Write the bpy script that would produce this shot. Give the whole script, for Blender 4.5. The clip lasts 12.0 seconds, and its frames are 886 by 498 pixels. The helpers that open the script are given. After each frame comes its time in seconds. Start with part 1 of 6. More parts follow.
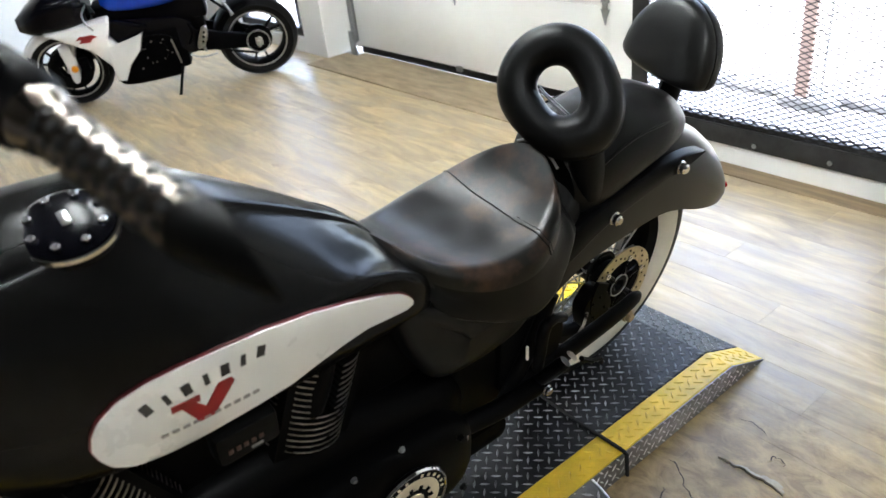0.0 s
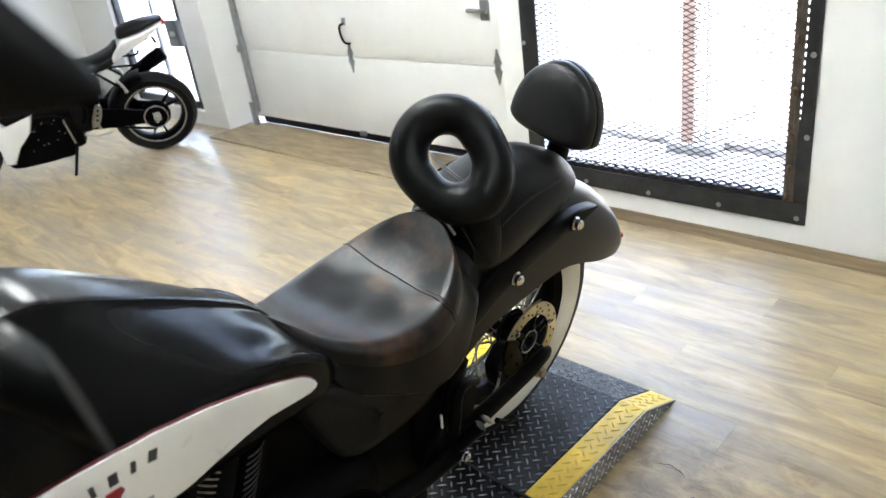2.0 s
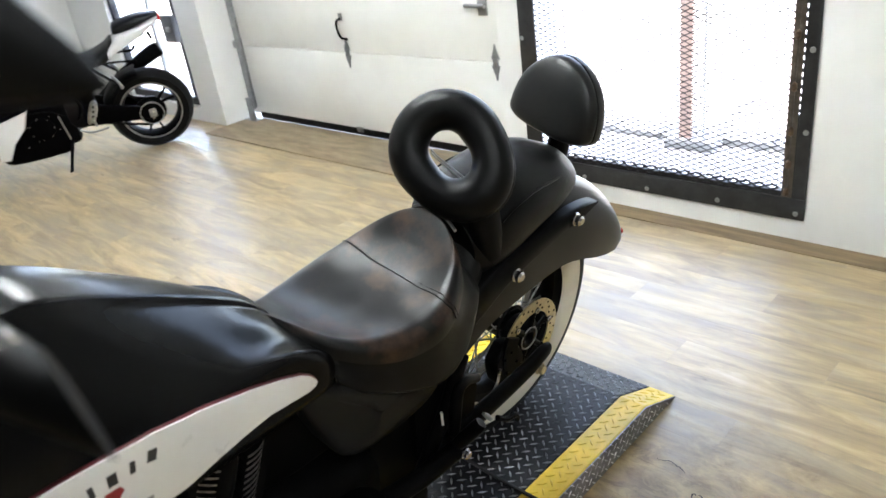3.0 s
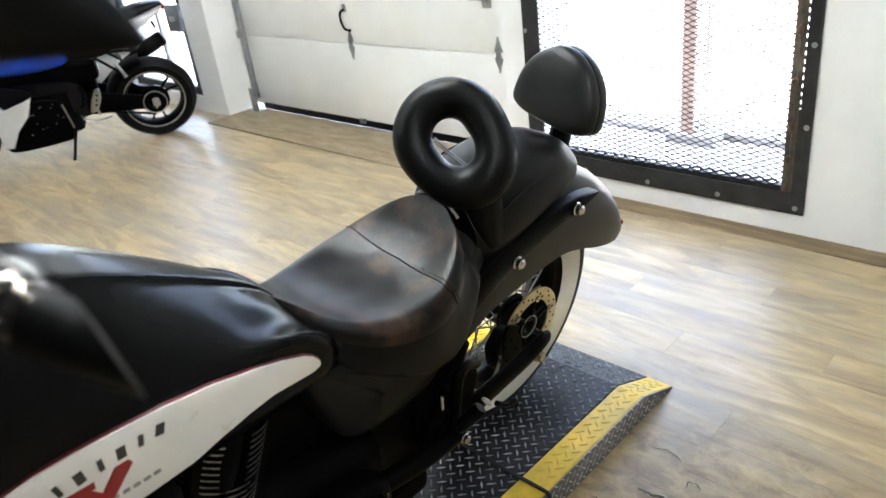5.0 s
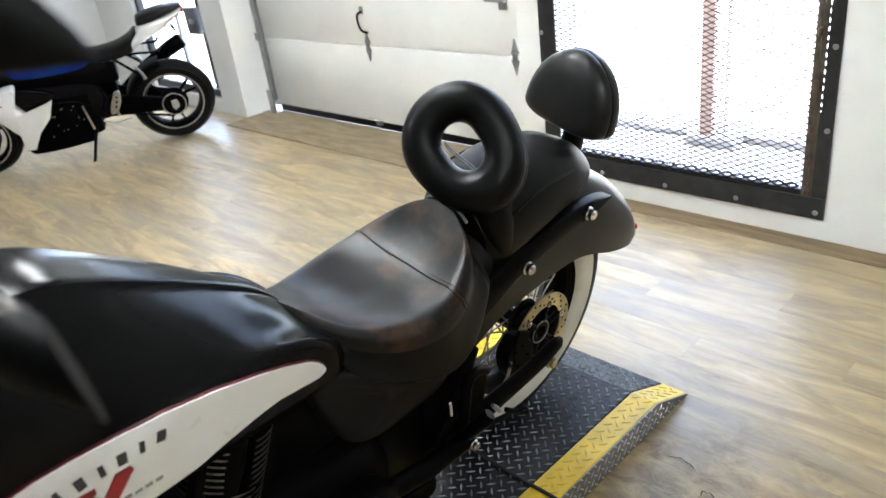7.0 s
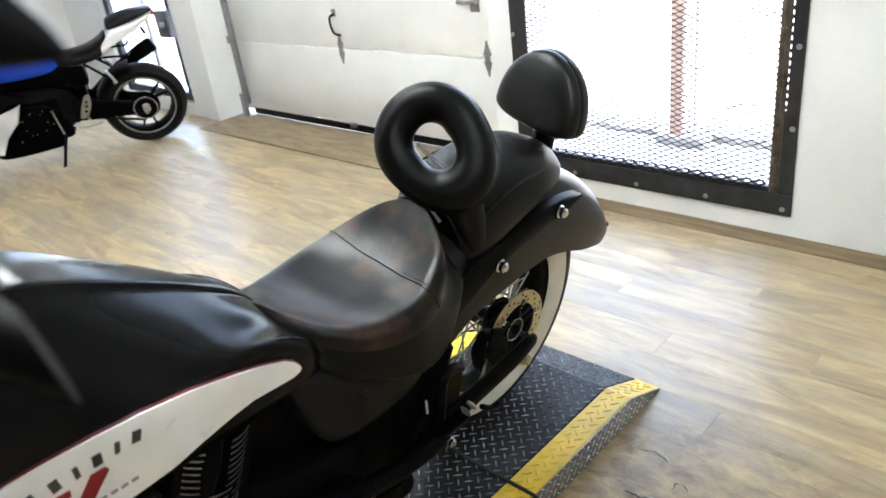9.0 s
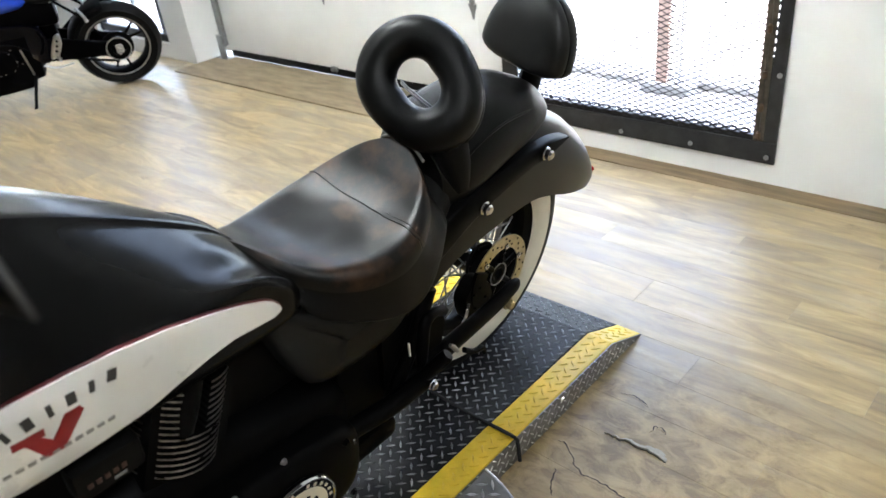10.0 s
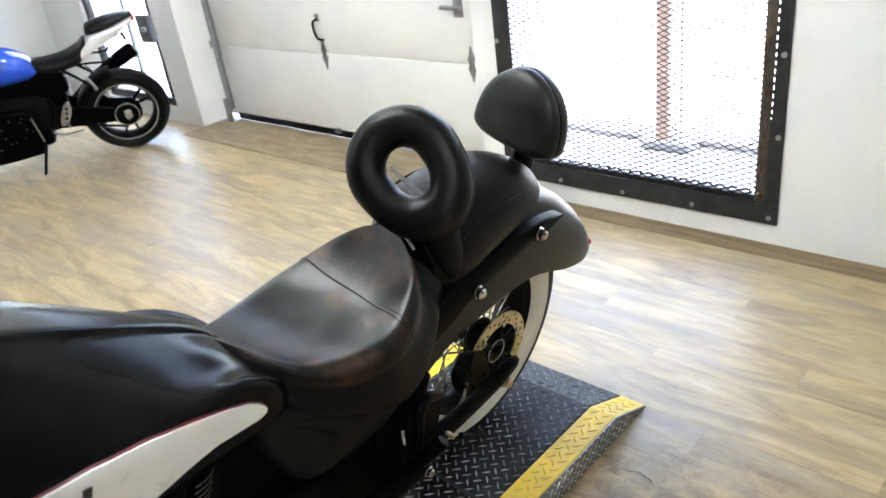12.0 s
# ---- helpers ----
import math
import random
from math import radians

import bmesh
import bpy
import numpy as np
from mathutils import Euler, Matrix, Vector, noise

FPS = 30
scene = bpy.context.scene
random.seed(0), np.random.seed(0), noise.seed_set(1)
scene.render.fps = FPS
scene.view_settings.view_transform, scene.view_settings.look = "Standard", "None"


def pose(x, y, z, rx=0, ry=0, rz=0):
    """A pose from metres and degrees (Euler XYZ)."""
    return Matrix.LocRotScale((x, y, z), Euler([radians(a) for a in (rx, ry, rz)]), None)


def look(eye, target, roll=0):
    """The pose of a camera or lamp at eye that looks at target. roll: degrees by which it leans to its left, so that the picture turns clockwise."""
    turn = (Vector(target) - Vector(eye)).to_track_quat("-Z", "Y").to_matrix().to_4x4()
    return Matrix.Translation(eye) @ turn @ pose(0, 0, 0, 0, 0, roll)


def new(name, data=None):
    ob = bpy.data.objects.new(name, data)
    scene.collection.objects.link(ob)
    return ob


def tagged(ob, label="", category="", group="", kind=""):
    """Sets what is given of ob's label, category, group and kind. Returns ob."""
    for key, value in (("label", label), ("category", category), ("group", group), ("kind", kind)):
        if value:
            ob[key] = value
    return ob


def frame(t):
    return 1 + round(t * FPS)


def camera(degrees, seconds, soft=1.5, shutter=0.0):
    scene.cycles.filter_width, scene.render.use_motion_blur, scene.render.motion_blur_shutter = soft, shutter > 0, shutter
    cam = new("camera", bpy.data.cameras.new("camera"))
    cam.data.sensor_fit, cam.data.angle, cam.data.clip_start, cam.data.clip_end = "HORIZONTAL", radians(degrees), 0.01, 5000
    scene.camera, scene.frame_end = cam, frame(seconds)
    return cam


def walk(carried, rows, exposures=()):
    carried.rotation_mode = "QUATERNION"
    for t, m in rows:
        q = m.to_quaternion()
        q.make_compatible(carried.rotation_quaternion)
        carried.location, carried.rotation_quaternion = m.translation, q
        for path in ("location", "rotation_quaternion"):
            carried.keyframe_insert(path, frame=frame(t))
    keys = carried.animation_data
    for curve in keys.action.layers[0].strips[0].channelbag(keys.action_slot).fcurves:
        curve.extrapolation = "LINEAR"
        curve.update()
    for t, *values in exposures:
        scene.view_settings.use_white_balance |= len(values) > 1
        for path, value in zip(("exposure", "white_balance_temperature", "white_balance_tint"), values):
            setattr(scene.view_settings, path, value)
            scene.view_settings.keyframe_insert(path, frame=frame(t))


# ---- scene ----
cam = camera(62.0, 12.0)
cam.data.dof.use_dof, cam.data.dof.focus_distance, cam.data.dof.aperture_fstop = True, 1.9, 5.0
PATH = [
    (0, (1.153, -1.295, 1.504), (-0.272, -0.279, 0.534), -7.1),
    (0.5, (1.172, -1.272, 1.52), (-0.216, -0.14, 0.631), -7.1),
    (1, (1.175, -1.264, 1.521), (-0.179, -0.088, 0.635), -8.1),
    (1.5, (1.172, -1.262, 1.525), (-0.171, -0.048, 0.675), -8.0),
    (2, (1.166, -1.254, 1.521), (-0.154, -0.021, 0.662), -8.1),
    (2.5, (1.158, -1.246, 1.519), (-0.155, -0.009, 0.655), -8.4),
    (4.5, (1.15, -1.284, 1.517), (-0.156, -0.057, 0.628), -6.7),
    (5, (1.168, -1.274, 1.514), (-0.14, -0.046, 0.63), -7.5),
    (5.5, (1.175, -1.26, 1.512), (-0.137, -0.035, 0.63), -7.8),
    (6, (1.181, -1.248, 1.511), (-0.142, -0.036, 0.627), -7.6),
    (6.5, (1.176, -1.251, 1.512), (-0.164, -0.05, 0.64), -6.8),
    (7, (1.172, -1.249, 1.513), (-0.173, -0.055, 0.638), -7.9),
    (9, (1.189, -1.257, 1.513), (-0.112, -0.017, 0.636), -7.8),
    (9.5, (1.187, -1.259, 1.509), (-0.108, -0.016, 0.627), -7.4),
    (10, (1.171, -1.25, 1.483), (-0.06, -0.031, 0.483), -6.9),
    (10.5, (1.165, -1.26, 1.475), (-0.056, -0.053, 0.45), -7.7),
    (11, (1.201, -1.316, 1.45), (0.08, -0.083, 0.344), -4.7),
    (11.2, (1.214, -1.335, 1.446), (0.151, -0.052, 0.34), -2.1),
    (11.5, (1.194, -1.355, 1.507), (-0.017, -0.12, 0.504), -5.7),
    (12, (1.171, -1.182, 1.543), (-0.112, 0.071, 0.657), -8.0),
]
walk(cam, [(t, look(eye, target, roll)) for t, eye, target, roll in PATH], [(0.0, 4.94, 6480, 10), (2.5, 4.94, 6480, 10), (4.5, 4.87, 6480, 10), (7.0, 4.88, 6480, 10), (9.0, 4.95, 6480, 10), (12.0, 4.95, 6480, 10)])

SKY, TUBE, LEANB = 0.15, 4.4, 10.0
GRIPC, RIMT, RIMB, RIMW = (0.6167, -1.2432, 1.3993), Vector((0.617, -1.229, 1.410)), Vector((0.680, -1.231, 1.388)), Vector((-0.8, 0.28, -0.53))
MTIP, MROOT = (0.69, -1.20, 1.538), (0.45, -1.42, 1.575)
# added out-of-view lamps: some for seat and tank sheen, right pair as fill
ADDED_LIGHTS = ((-0.85, -0.25, 0), (-0.85, -0.85, 0), (-3.0, 0.95, 0), (-2.6, -2.8, 0), (2.8, -1.1, 90), (3.2, -3.4, 90))

# ---------------------------------------------------------------- world and light
world = bpy.data.worlds.new("sky")
scene.world = world
world.use_nodes = True
wn = world.node_tree
sky = wn.nodes.new("ShaderNodeTexSky")
sky.sky_type = "NISHITA"
sky.sun_disc = False
sky.sun_elevation, sky.sun_rotation = radians(74), radians(180)
sky.dust_density = 3.0
haze = wn.nodes.new("ShaderNodeHueSaturation")
haze.inputs["Saturation"].default_value = 0.8
wn.links.new(sky.outputs[0], haze.inputs["Color"])
wn.links.new(haze.outputs[0], wn.nodes["Background"].inputs[0])
wn.nodes["Background"].inputs[1].default_value = SKY

sun = new("sun", bpy.data.lights.new("sun", "SUN"))
sun.data.energy, sun.data.angle, sun.data.color = 1.3, radians(0.6), (1.0, 0.96, 0.9)
sun.matrix_world = look((0, 1.7, 8), (0, 4, 0))


# ---------------------------------------------------------------- materials
def mat(name, color, rough=0.5, metal=0.0, var=0.12, scale=8.0, bump=0.05, bscale=120.0, stretch=(1, 1, 1), coat=0.0, rvar=0.1, spec=0.5, island=False, rnd=0.0, tint=None, edges=(0.32, 0.68)):
    m = bpy.data.materials.new(name)
    m.use_nodes = True
    nt = m.node_tree
    N, K = nt.nodes, nt.links
    b = N["Principled BSDF"]
    geo = N.new("ShaderNodeNewGeometry")
    mp = N.new("ShaderNodeMapping")
    mp.inputs["Scale"].default_value = stretch
    K.new(geo.outputs["Position"], mp.inputs["Vector"])
    vec = mp.outputs[0]
    if rnd:
        oi = N.new("ShaderNodeObjectInfo")
        mul = N.new("ShaderNodeMath")
        mul.operation = "MULTIPLY"
        mul.inputs[1].default_value = 37.0
        K.new(oi.outputs["Random"], mul.inputs[0])
        add = N.new("ShaderNodeVectorMath")
        K.new(vec, add.inputs[0])
        K.new(mul.outputs[0], add.inputs[1])
        vec = add.outputs[0]
    n1 = N.new("ShaderNodeTexNoise")
    n1.inputs["Scale"].default_value = scale
    n1.inputs["Detail"].default_value = 6
    n1.inputs["Roughness"].default_value = 0.62
    K.new(vec, n1.inputs["Vector"])
    ramp = N.new("ShaderNodeValToRGB")
    lo = tuple(max(0.0, c * (1 - var)) for c in color)
    hi = tint if tint else tuple(min(1.0, c * (1 + var)) for c in color)
    ramp.color_ramp.elements[0].position, ramp.color_ramp.elements[1].position = edges
    ramp.color_ramp.elements[0].color = (*lo, 1)
    ramp.color_ramp.elements[1].color = (*hi, 1)
    K.new(n1.outputs["Fac"], ramp.inputs["Fac"])
    col = ramp.outputs[0]
    if rnd or island:
        hsv = N.new("ShaderNodeHueSaturation")
        K.new(col, hsv.inputs["Color"])
        mr = N.new("ShaderNodeMapRange")
        mr.inputs["To Min"].default_value, mr.inputs["To Max"].default_value = 1 - (rnd or 0.1), 1 + (rnd or 0.1)
        if rnd:
            K.new(oi.outputs["Random"], mr.inputs["Value"])
        else:
            K.new(geo.outputs["Random Per Island"], mr.inputs["Value"])
        K.new(mr.outputs[0], hsv.inputs["Value"])
        col = hsv.outputs[0]
    K.new(col, b.inputs["Base Color"])
    b.inputs["Metallic"].default_value = metal
    b.inputs["Specular IOR Level"].default_value = spec
    b.inputs["Coat Weight"].default_value = coat
    b.inputs["Coat Roughness"].default_value = 0.08
    n2 = N.new("ShaderNodeTexNoise")
    n2.inputs["Scale"].default_value = bscale
    n2.inputs["Detail"].default_value = 4
    K.new(vec, n2.inputs["Vector"])
    rr = N.new("ShaderNodeMapRange")
    rr.inputs["To Min"].default_value, rr.inputs["To Max"].default_value = max(0.02, rough - rvar), min(1, rough + rvar)
    K.new(n1.outputs["Fac"], rr.inputs["Value"])
    K.new(rr.outputs[0], b.inputs["Roughness"])
    if bump:
        bp = N.new("ShaderNodeBump")
        bp.inputs["Strength"].default_value = bump
        bp.inputs["Distance"].default_value = 0.004
        K.new(n2.outputs["Fac"], bp.inputs["Height"])
        K.new(bp.outputs[0], b.inputs["Normal"])
    return m


def glow(name, color, strength):
    m = bpy.data.materials.new(name)
    m.use_nodes = True
    b = m.node_tree.nodes["Principled BSDF"]
    b.inputs["Base Color"].default_value = (*color, 1)
    b.inputs["Emission Color"].default_value = (*color, 1)
    b.inputs["Emission Strength"].default_value = strength
    return m


def glass(name):
    m = bpy.data.materials.new(name)
    m.use_nodes = True
    b = m.node_tree.nodes["Principled BSDF"]
    b.inputs["Base Color"].default_value = (1, 1, 1, 1)
    b.inputs["Transmission Weight"].default_value = 1.0
    b.inputs["Roughness"].default_value = 0.02
    b.inputs["IOR"].default_value = 1.1
    return m


def planks_mat(island=False):
    """Worn honey-coloured vinyl planks with grey limed streaks."""
    m = mat("vinyl_plank", (0.4, 0.3, 0.15), 0.40, var=0.3, scale=3.0, bump=0.05, bscale=45, stretch=(0.6, 3, 1), rvar=0.10, spec=0.60)
    nt = m.node_tree
    N, K = nt.nodes, nt.links
    b = N["Principled BSDF"]
    geo = N.new("ShaderNodeNewGeometry")
    if island:
        chance = geo.outputs["Random Per Island"]
    else:
        chance = N.new("ShaderNodeObjectInfo").outputs["Random"]
    # every plank is cut from another place of the print
    mul = N.new("ShaderNodeMath")
    mul.operation = "MULTIPLY"
    mul.inputs[1].default_value = 61.0
    K.new(chance, mul.inputs[0])
    place = N.new("ShaderNodeVectorMath")
    K.new(geo.outputs["Position"], place.inputs[0])
    K.new(mul.outputs[0], place.inputs[1])

    def grain(scale, detail, rough, stretch, lo, hi, warp=0.0, each=True):
        mp = N.new("ShaderNodeMapping")
        mp.inputs["Scale"].default_value = stretch
        K.new(place.outputs[0] if each else geo.outputs["Position"], mp.inputs[0])
        n = N.new("ShaderNodeTexNoise")
        n.inputs["Scale"].default_value, n.inputs["Detail"].default_value = scale, detail
        n.inputs["Roughness"].default_value, n.inputs["Distortion"].default_value = rough, warp
        K.new(mp.outputs[0], n.inputs["Vector"])
        r = N.new("ShaderNodeMapRange")
        r.inputs["From Min"].default_value, r.inputs["From Max"].default_value = lo, hi
        K.new(n.outputs["Fac"], r.inputs["Value"])
        return r.outputs[0]

    def mixed(fac, a, colour):
        x = N.new("ShaderNodeMix")
        x.data_type = "RGBA"
        K.new(fac, x.inputs[0])
        K.new(a, x.inputs[6])
        x.inputs[7].default_value = (*colour, 1)
        return x.outputs[2]

    def times(v, k):
        q = N.new("ShaderNodeMath")
        q.operation = "MULTIPLY"
        K.new(v, q.inputs[0])
        q.inputs[1].default_value = k
        return q.outputs[0]

    streak = grain(1.0, 8, 0.66, (1.9, 10.0, 1), 0.28, 0.70, 0.9)
    tone = N.new("ShaderNodeMath")
    tone.operation = "MULTIPLY_ADD"
    K.new(chance, tone.inputs[0])
    tone.inputs[1].default_value = 0.14
    K.new(times(streak, 0.84), tone.inputs[2])
    ramp = N.new("ShaderNodeValToRGB")
    els = ramp.color_ramp.elements
    els[0].position, els[1].position = 0.08, 0.95
    els[0].color, els[1].color = (0.185, 0.134, 0.072, 1), (0.55, 0.430, 0.235, 1)
    for at, c in ((0.34, (0.290, 0.215, 0.112, 1)), (0.62, (0.440, 0.322, 0.150, 1))):
        e = els.new(at)
        e.color = c
    K.new(tone.outputs[0], ramp.inputs[0])
    col = mixed(times(grain(1.0, 5, 0.6, (1.0, 5.0, 1), 0.48, 0.66, 0.4), 0.5), ramp.outputs[0], (0.335, 0.275, 0.180))
    col = mixed(times(grain(1.0, 4, 0.7, (6.0, 80.0, 1), 0.50, 0.75), 0.28), col, (0.17, 0.12, 0.065))
    col = mixed(times(grain(1.0, 3, 0.5, (7.0, 17.0, 1), 0.70, 0.78), 0.7), col, (0.10, 0.068, 0.036))
    col = mixed(times(grain(0.8, 5, 0.6, (1, 1, 1), 0.50, 0.72, 0.3, False), 0.40), col, (0.30, 0.255, 0.185))
    col = mixed(times(grain(1.0, 6, 0.62, (1.7, 6.5, 1), 0.50, 0.63, 0.9), 0.5), col, (0.265, 0.222, 0.165))
    pale = N.new("ShaderNodeHueSaturation")
    pale.inputs["Saturation"].default_value = 0.93
    K.new(col, pale.inputs["Color"])
    col = pale.outputs[0]
    # a walked-off brown stain beside the ramp, ragged by noise
    off = N.new("ShaderNodeVectorMath")
    off.operation = "DISTANCE"
    K.new(geo.outputs["Position"], off.inputs[0])
    off.inputs[1].default_value = (0.52, -0.16, 0.0)
    n3 = N.new("ShaderNodeTexNoise")
    n3.inputs["Scale"].default_value = 7.0
    n3.inputs["Detail"].default_value = 6
    n3.inputs["Roughness"].default_value = 0.7
    K.new(geo.outputs["Position"], n3.inputs["Vector"])
    mad = N.new("ShaderNodeMath")
    mad.operation = "MULTIPLY_ADD"
    K.new(n3.outputs["Fac"], mad.inputs[0])
    mad.inputs[1].default_value = -1.3
    K.new(off.outputs["Value"], mad.inputs[2])
    mr = N.new("ShaderNodeMapRange")
    mr.inputs["From Min"].default_value, mr.inputs["From Max"].default_value = 0.02, -0.34
    mr.inputs["To Min"].default_value, mr.inputs["To Max"].default_value = 0.0, 0.62
    K.new(mad.outputs[0], mr.inputs["Value"])
    ms = N.new("ShaderNodeMix")
    ms.data_type = "RGBA"
    K.new(mr.outputs[0], ms.inputs[0])
    K.new(col, ms.inputs[6])
    n6 = N.new("ShaderNodeTexNoise")
    n6.inputs["Scale"].default_value = 9.0
    n6.inputs["Detail"].default_value = 9
    n6.inputs["Roughness"].default_value = 0.68
    n6.inputs["Distortion"].default_value = 0.6
    mp6 = N.new("ShaderNodeMapping")
    mp6.inputs["Scale"].default_value = (1.2, 1.9, 1)
    mp6.inputs["Rotation"].default_value = (0, 0, 0.5)
    K.new(geo.outputs["Position"], mp6.inputs[0])
    K.new(mp6.outputs[0], n6.inputs["Vector"])
    r6 = N.new("ShaderNodeValToRGB")
    r6.color_ramp.elements[0].position, r6.color_ramp.elements[1].position = 0.41, 0.60
    r6.color_ramp.elements[0].color, r6.color_ramp.elements[1].color = (0.125, 0.080, 0.036, 1), (0.52, 0.375, 0.170, 1)
    K.new(n6.outputs["Fac"], r6.inputs[0])
    K.new(r6.outputs[0], ms.inputs[7])
    # the worn film is dull there
    dull = N.new("ShaderNodeMix")
    K.new(mr.outputs[0], dull.inputs[0])
    K.new(b.inputs["Roughness"].links[0].from_socket, dull.inputs[2])
    dull.inputs[3].default_value = 0.62
    K.new(dull.outputs[0], b.inputs["Roughness"])
    # wider warm brown tone towards the room, ragged by noise
    far = N.new("ShaderNodeVectorMath")
    far.operation = "DISTANCE"
    K.new(geo.outputs["Position"], far.inputs[0])
    far.inputs[1].default_value = (1.05, -0.65, 0.0)
    n5 = N.new("ShaderNodeTexNoise")
    n5.inputs["Scale"].default_value = 3.5
    n5.inputs["Detail"].default_value = 7
    n5.inputs["Roughness"].default_value = 0.72
    mp5 = N.new("ShaderNodeMapping")
    mp5.inputs["Scale"].default_value = (1, 2.2, 1)
    K.new(geo.outputs["Position"], mp5.inputs[0])
    K.new(mp5.outputs[0], n5.inputs["Vector"])
    md5 = N.new("ShaderNodeMath")
    md5.operation = "MULTIPLY_ADD"
    K.new(n5.outputs["Fac"], md5.inputs[0])
    md5.inputs[1].default_value = -1.6
    K.new(far.outputs["Value"], md5.inputs[2])
    mr5 = N.new("ShaderNodeMapRange")
    mr5.inputs["From Min"].default_value, mr5.inputs["From Max"].default_value = 0.55, -0.35
    mr5.inputs["To Min"].default_value, mr5.inputs["To Max"].default_value = 0.0, 0.42
    K.new(md5.outputs[0], mr5.inputs["Value"])
    m5 = N.new("ShaderNodeMix")
    m5.data_type = "RGBA"
    K.new(mr5.outputs[0], m5.inputs[0])
    K.new(ms.outputs[2], m5.inputs[6])
    m5.inputs[7].default_value = (0.290, 0.185, 0.070, 1)
    K.new(m5.outputs[2], b.inputs["Base Color"])
    return m


M_PLANK = planks_mat()
M_PLANKFAR = planks_mat(True)
M_SUB = mat("worn_subfloor", (0.34, 0.25, 0.14), 0.5, var=0.45, scale=5, stretch=(1, 2.5, 1), tint=(0.46, 0.37, 0.23))
M_STRIP = mat("threshold_wood", (0.25, 0.18, 0.095), 0.5, var=0.35, scale=4, stretch=(1, 4, 1), tint=(0.36, 0.285, 0.18))
M_TRIM = mat("bare_brown_wood", (0.19, 0.13, 0.066), 0.55, var=0.35, scale=5, stretch=(0.6, 6, 1), tint=(0.28, 0.20, 0.105))
M_WALL = mat("white_wall_paint", (0.80, 0.80, 0.785), 0.75, var=0.03, scale=2, bump=0.12, bscale=90)
# walls out of view, toned grey so black parts reflect less
M_GREYWALL = mat("unseen_wall_grey", (0.20, 0.195, 0.185), 0.8, var=0.08, scale=2)
# ceiling is unseen; its dark tone keeps the tank's reflections dim
M_CEIL = mat("unseen_ceiling_dark", (0.085, 0.085, 0.085), 0.9, var=0.05)
M_DOOR = mat("white_door_enamel", (0.80, 0.80, 0.775), 0.45, var=0.03, scale=3, bump=0.05, bscale=300)
M_BFRAME = mat("black_painted_steel", (0.024, 0.0245, 0.026), 0.5, var=0.4, scale=14, bump=0.1, spec=0.35)
M_RUST = mat("rusty_hinge_steel", (0.11, 0.07, 0.042), 0.7, 0.3, var=0.5, scale=30, bump=0.2)
M_ANGLE = mat("weathered_brown_steel", (0.095, 0.08, 0.062), 0.55, 0.3, var=0.4, scale=25, bump=0.15)
M_GALV = mat("galvanised_steel", (0.32, 0.33, 0.34), 0.42, 0.8, var=0.2, scale=18)
M_RUBBER = mat("black_rubber", (0.003, 0.003, 0.003), 0.55, var=0.25, scale=25, bump=0.08, spec=0.15)
M_MESH = mat("expanded_metal", (0.015, 0.015, 0.016), 0.5, 0.0, var=0.3, bump=0, spec=0.3)
M_CONC = mat("pale_concrete", (0.25, 0.245, 0.238), 0.9, var=0.15, scale=3, bump=0.2)
M_POST = mat("faded_brick_red_post", (0.36, 0.245, 0.195), 0.8, var=0.15, scale=10)
# tank and fender share one black paint; here its reflections are turned down
M_TANKPAINT = mat("black_paint_dulled_tank", (0.0045, 0.0044, 0.0044), 0.20, var=0.1, scale=4, bump=0.0, rvar=0.02, spec=0.12)
# lit copy of the tank's black paint, sheen turned up
M_FENDER = mat("black_paint_lit_fender", (0.0025, 0.0025, 0.0028), 0.3, var=0.1, scale=4, bump=0.0, rvar=0.03, spec=0.40)
M_SATIN = mat("satin_black_metal", (0.0018, 0.0018, 0.002), 0.42, var=0.3, scale=20, bump=0.03, spec=0.05)
M_LEATHER = mat("black_leather", (0.003, 0.003, 0.003), 0.38, var=0.35, scale=22, bump=0.14, bscale=420, rvar=0.18, tint=(0.008, 0.0075, 0.0072), spec=0.42)
M_SEAT = mat("worn_brown_black_leather", (0.0026, 0.0023, 0.0021), 0.37, var=0.3, scale=9, bump=0.06, bscale=420, rvar=0.16, tint=(0.070, 0.034, 0.017), spec=0.36, edges=(0.47, 0.70))
M_SEATSIDE = mat("seat_side_unworn_dulled", (0.0036, 0.0034, 0.0032), 0.44, var=0.3, scale=12, bump=0.08, bscale=500, rvar=0.2, spec=0.18)
M_PLEATHER = mat("black_vinyl_upholstery", (0.0018, 0.0018, 0.0018), 0.40, var=0.3, scale=16, bump=0.12, bscale=420, rvar=0.18, spec=0.22)
M_COVER = mat("textured_side_cover", (0.0068, 0.0066, 0.0063), 0.5, var=0.25, scale=12, bump=0.2, bscale=600, spec=0.15)
M_CHROME = mat("chrome", (0.75, 0.75, 0.76), 0.10, 1.0, var=0.04, bump=0, rvar=0.04)
M_STEEL = mat("brushed_steel", (0.45, 0.45, 0.45), 0.32, 1.0, var=0.15, scale=30, bump=0.03)
M_DISC = mat("brass_toned_brake_disc", (0.55, 0.47, 0.30), 0.38, 0.9, var=0.2, scale=30, bump=0.04)
M_WHITEWALL = mat("whitewall_rubber", (0.74, 0.71, 0.63), 0.5, var=0.06, scale=12, bump=0.03)
M_PANEL = mat("white_panel", (0.83, 0.825, 0.805), 0.28, var=0.03, scale=6, bump=0.0, rvar=0.04)
M_RED = mat("dark_red_enamel", (0.27, 0.010, 0.014), 0.35, var=0.12)
M_PIN = mat("maroon_pinstripe", (0.10, 0.008, 0.01), 0.35, var=0.12)
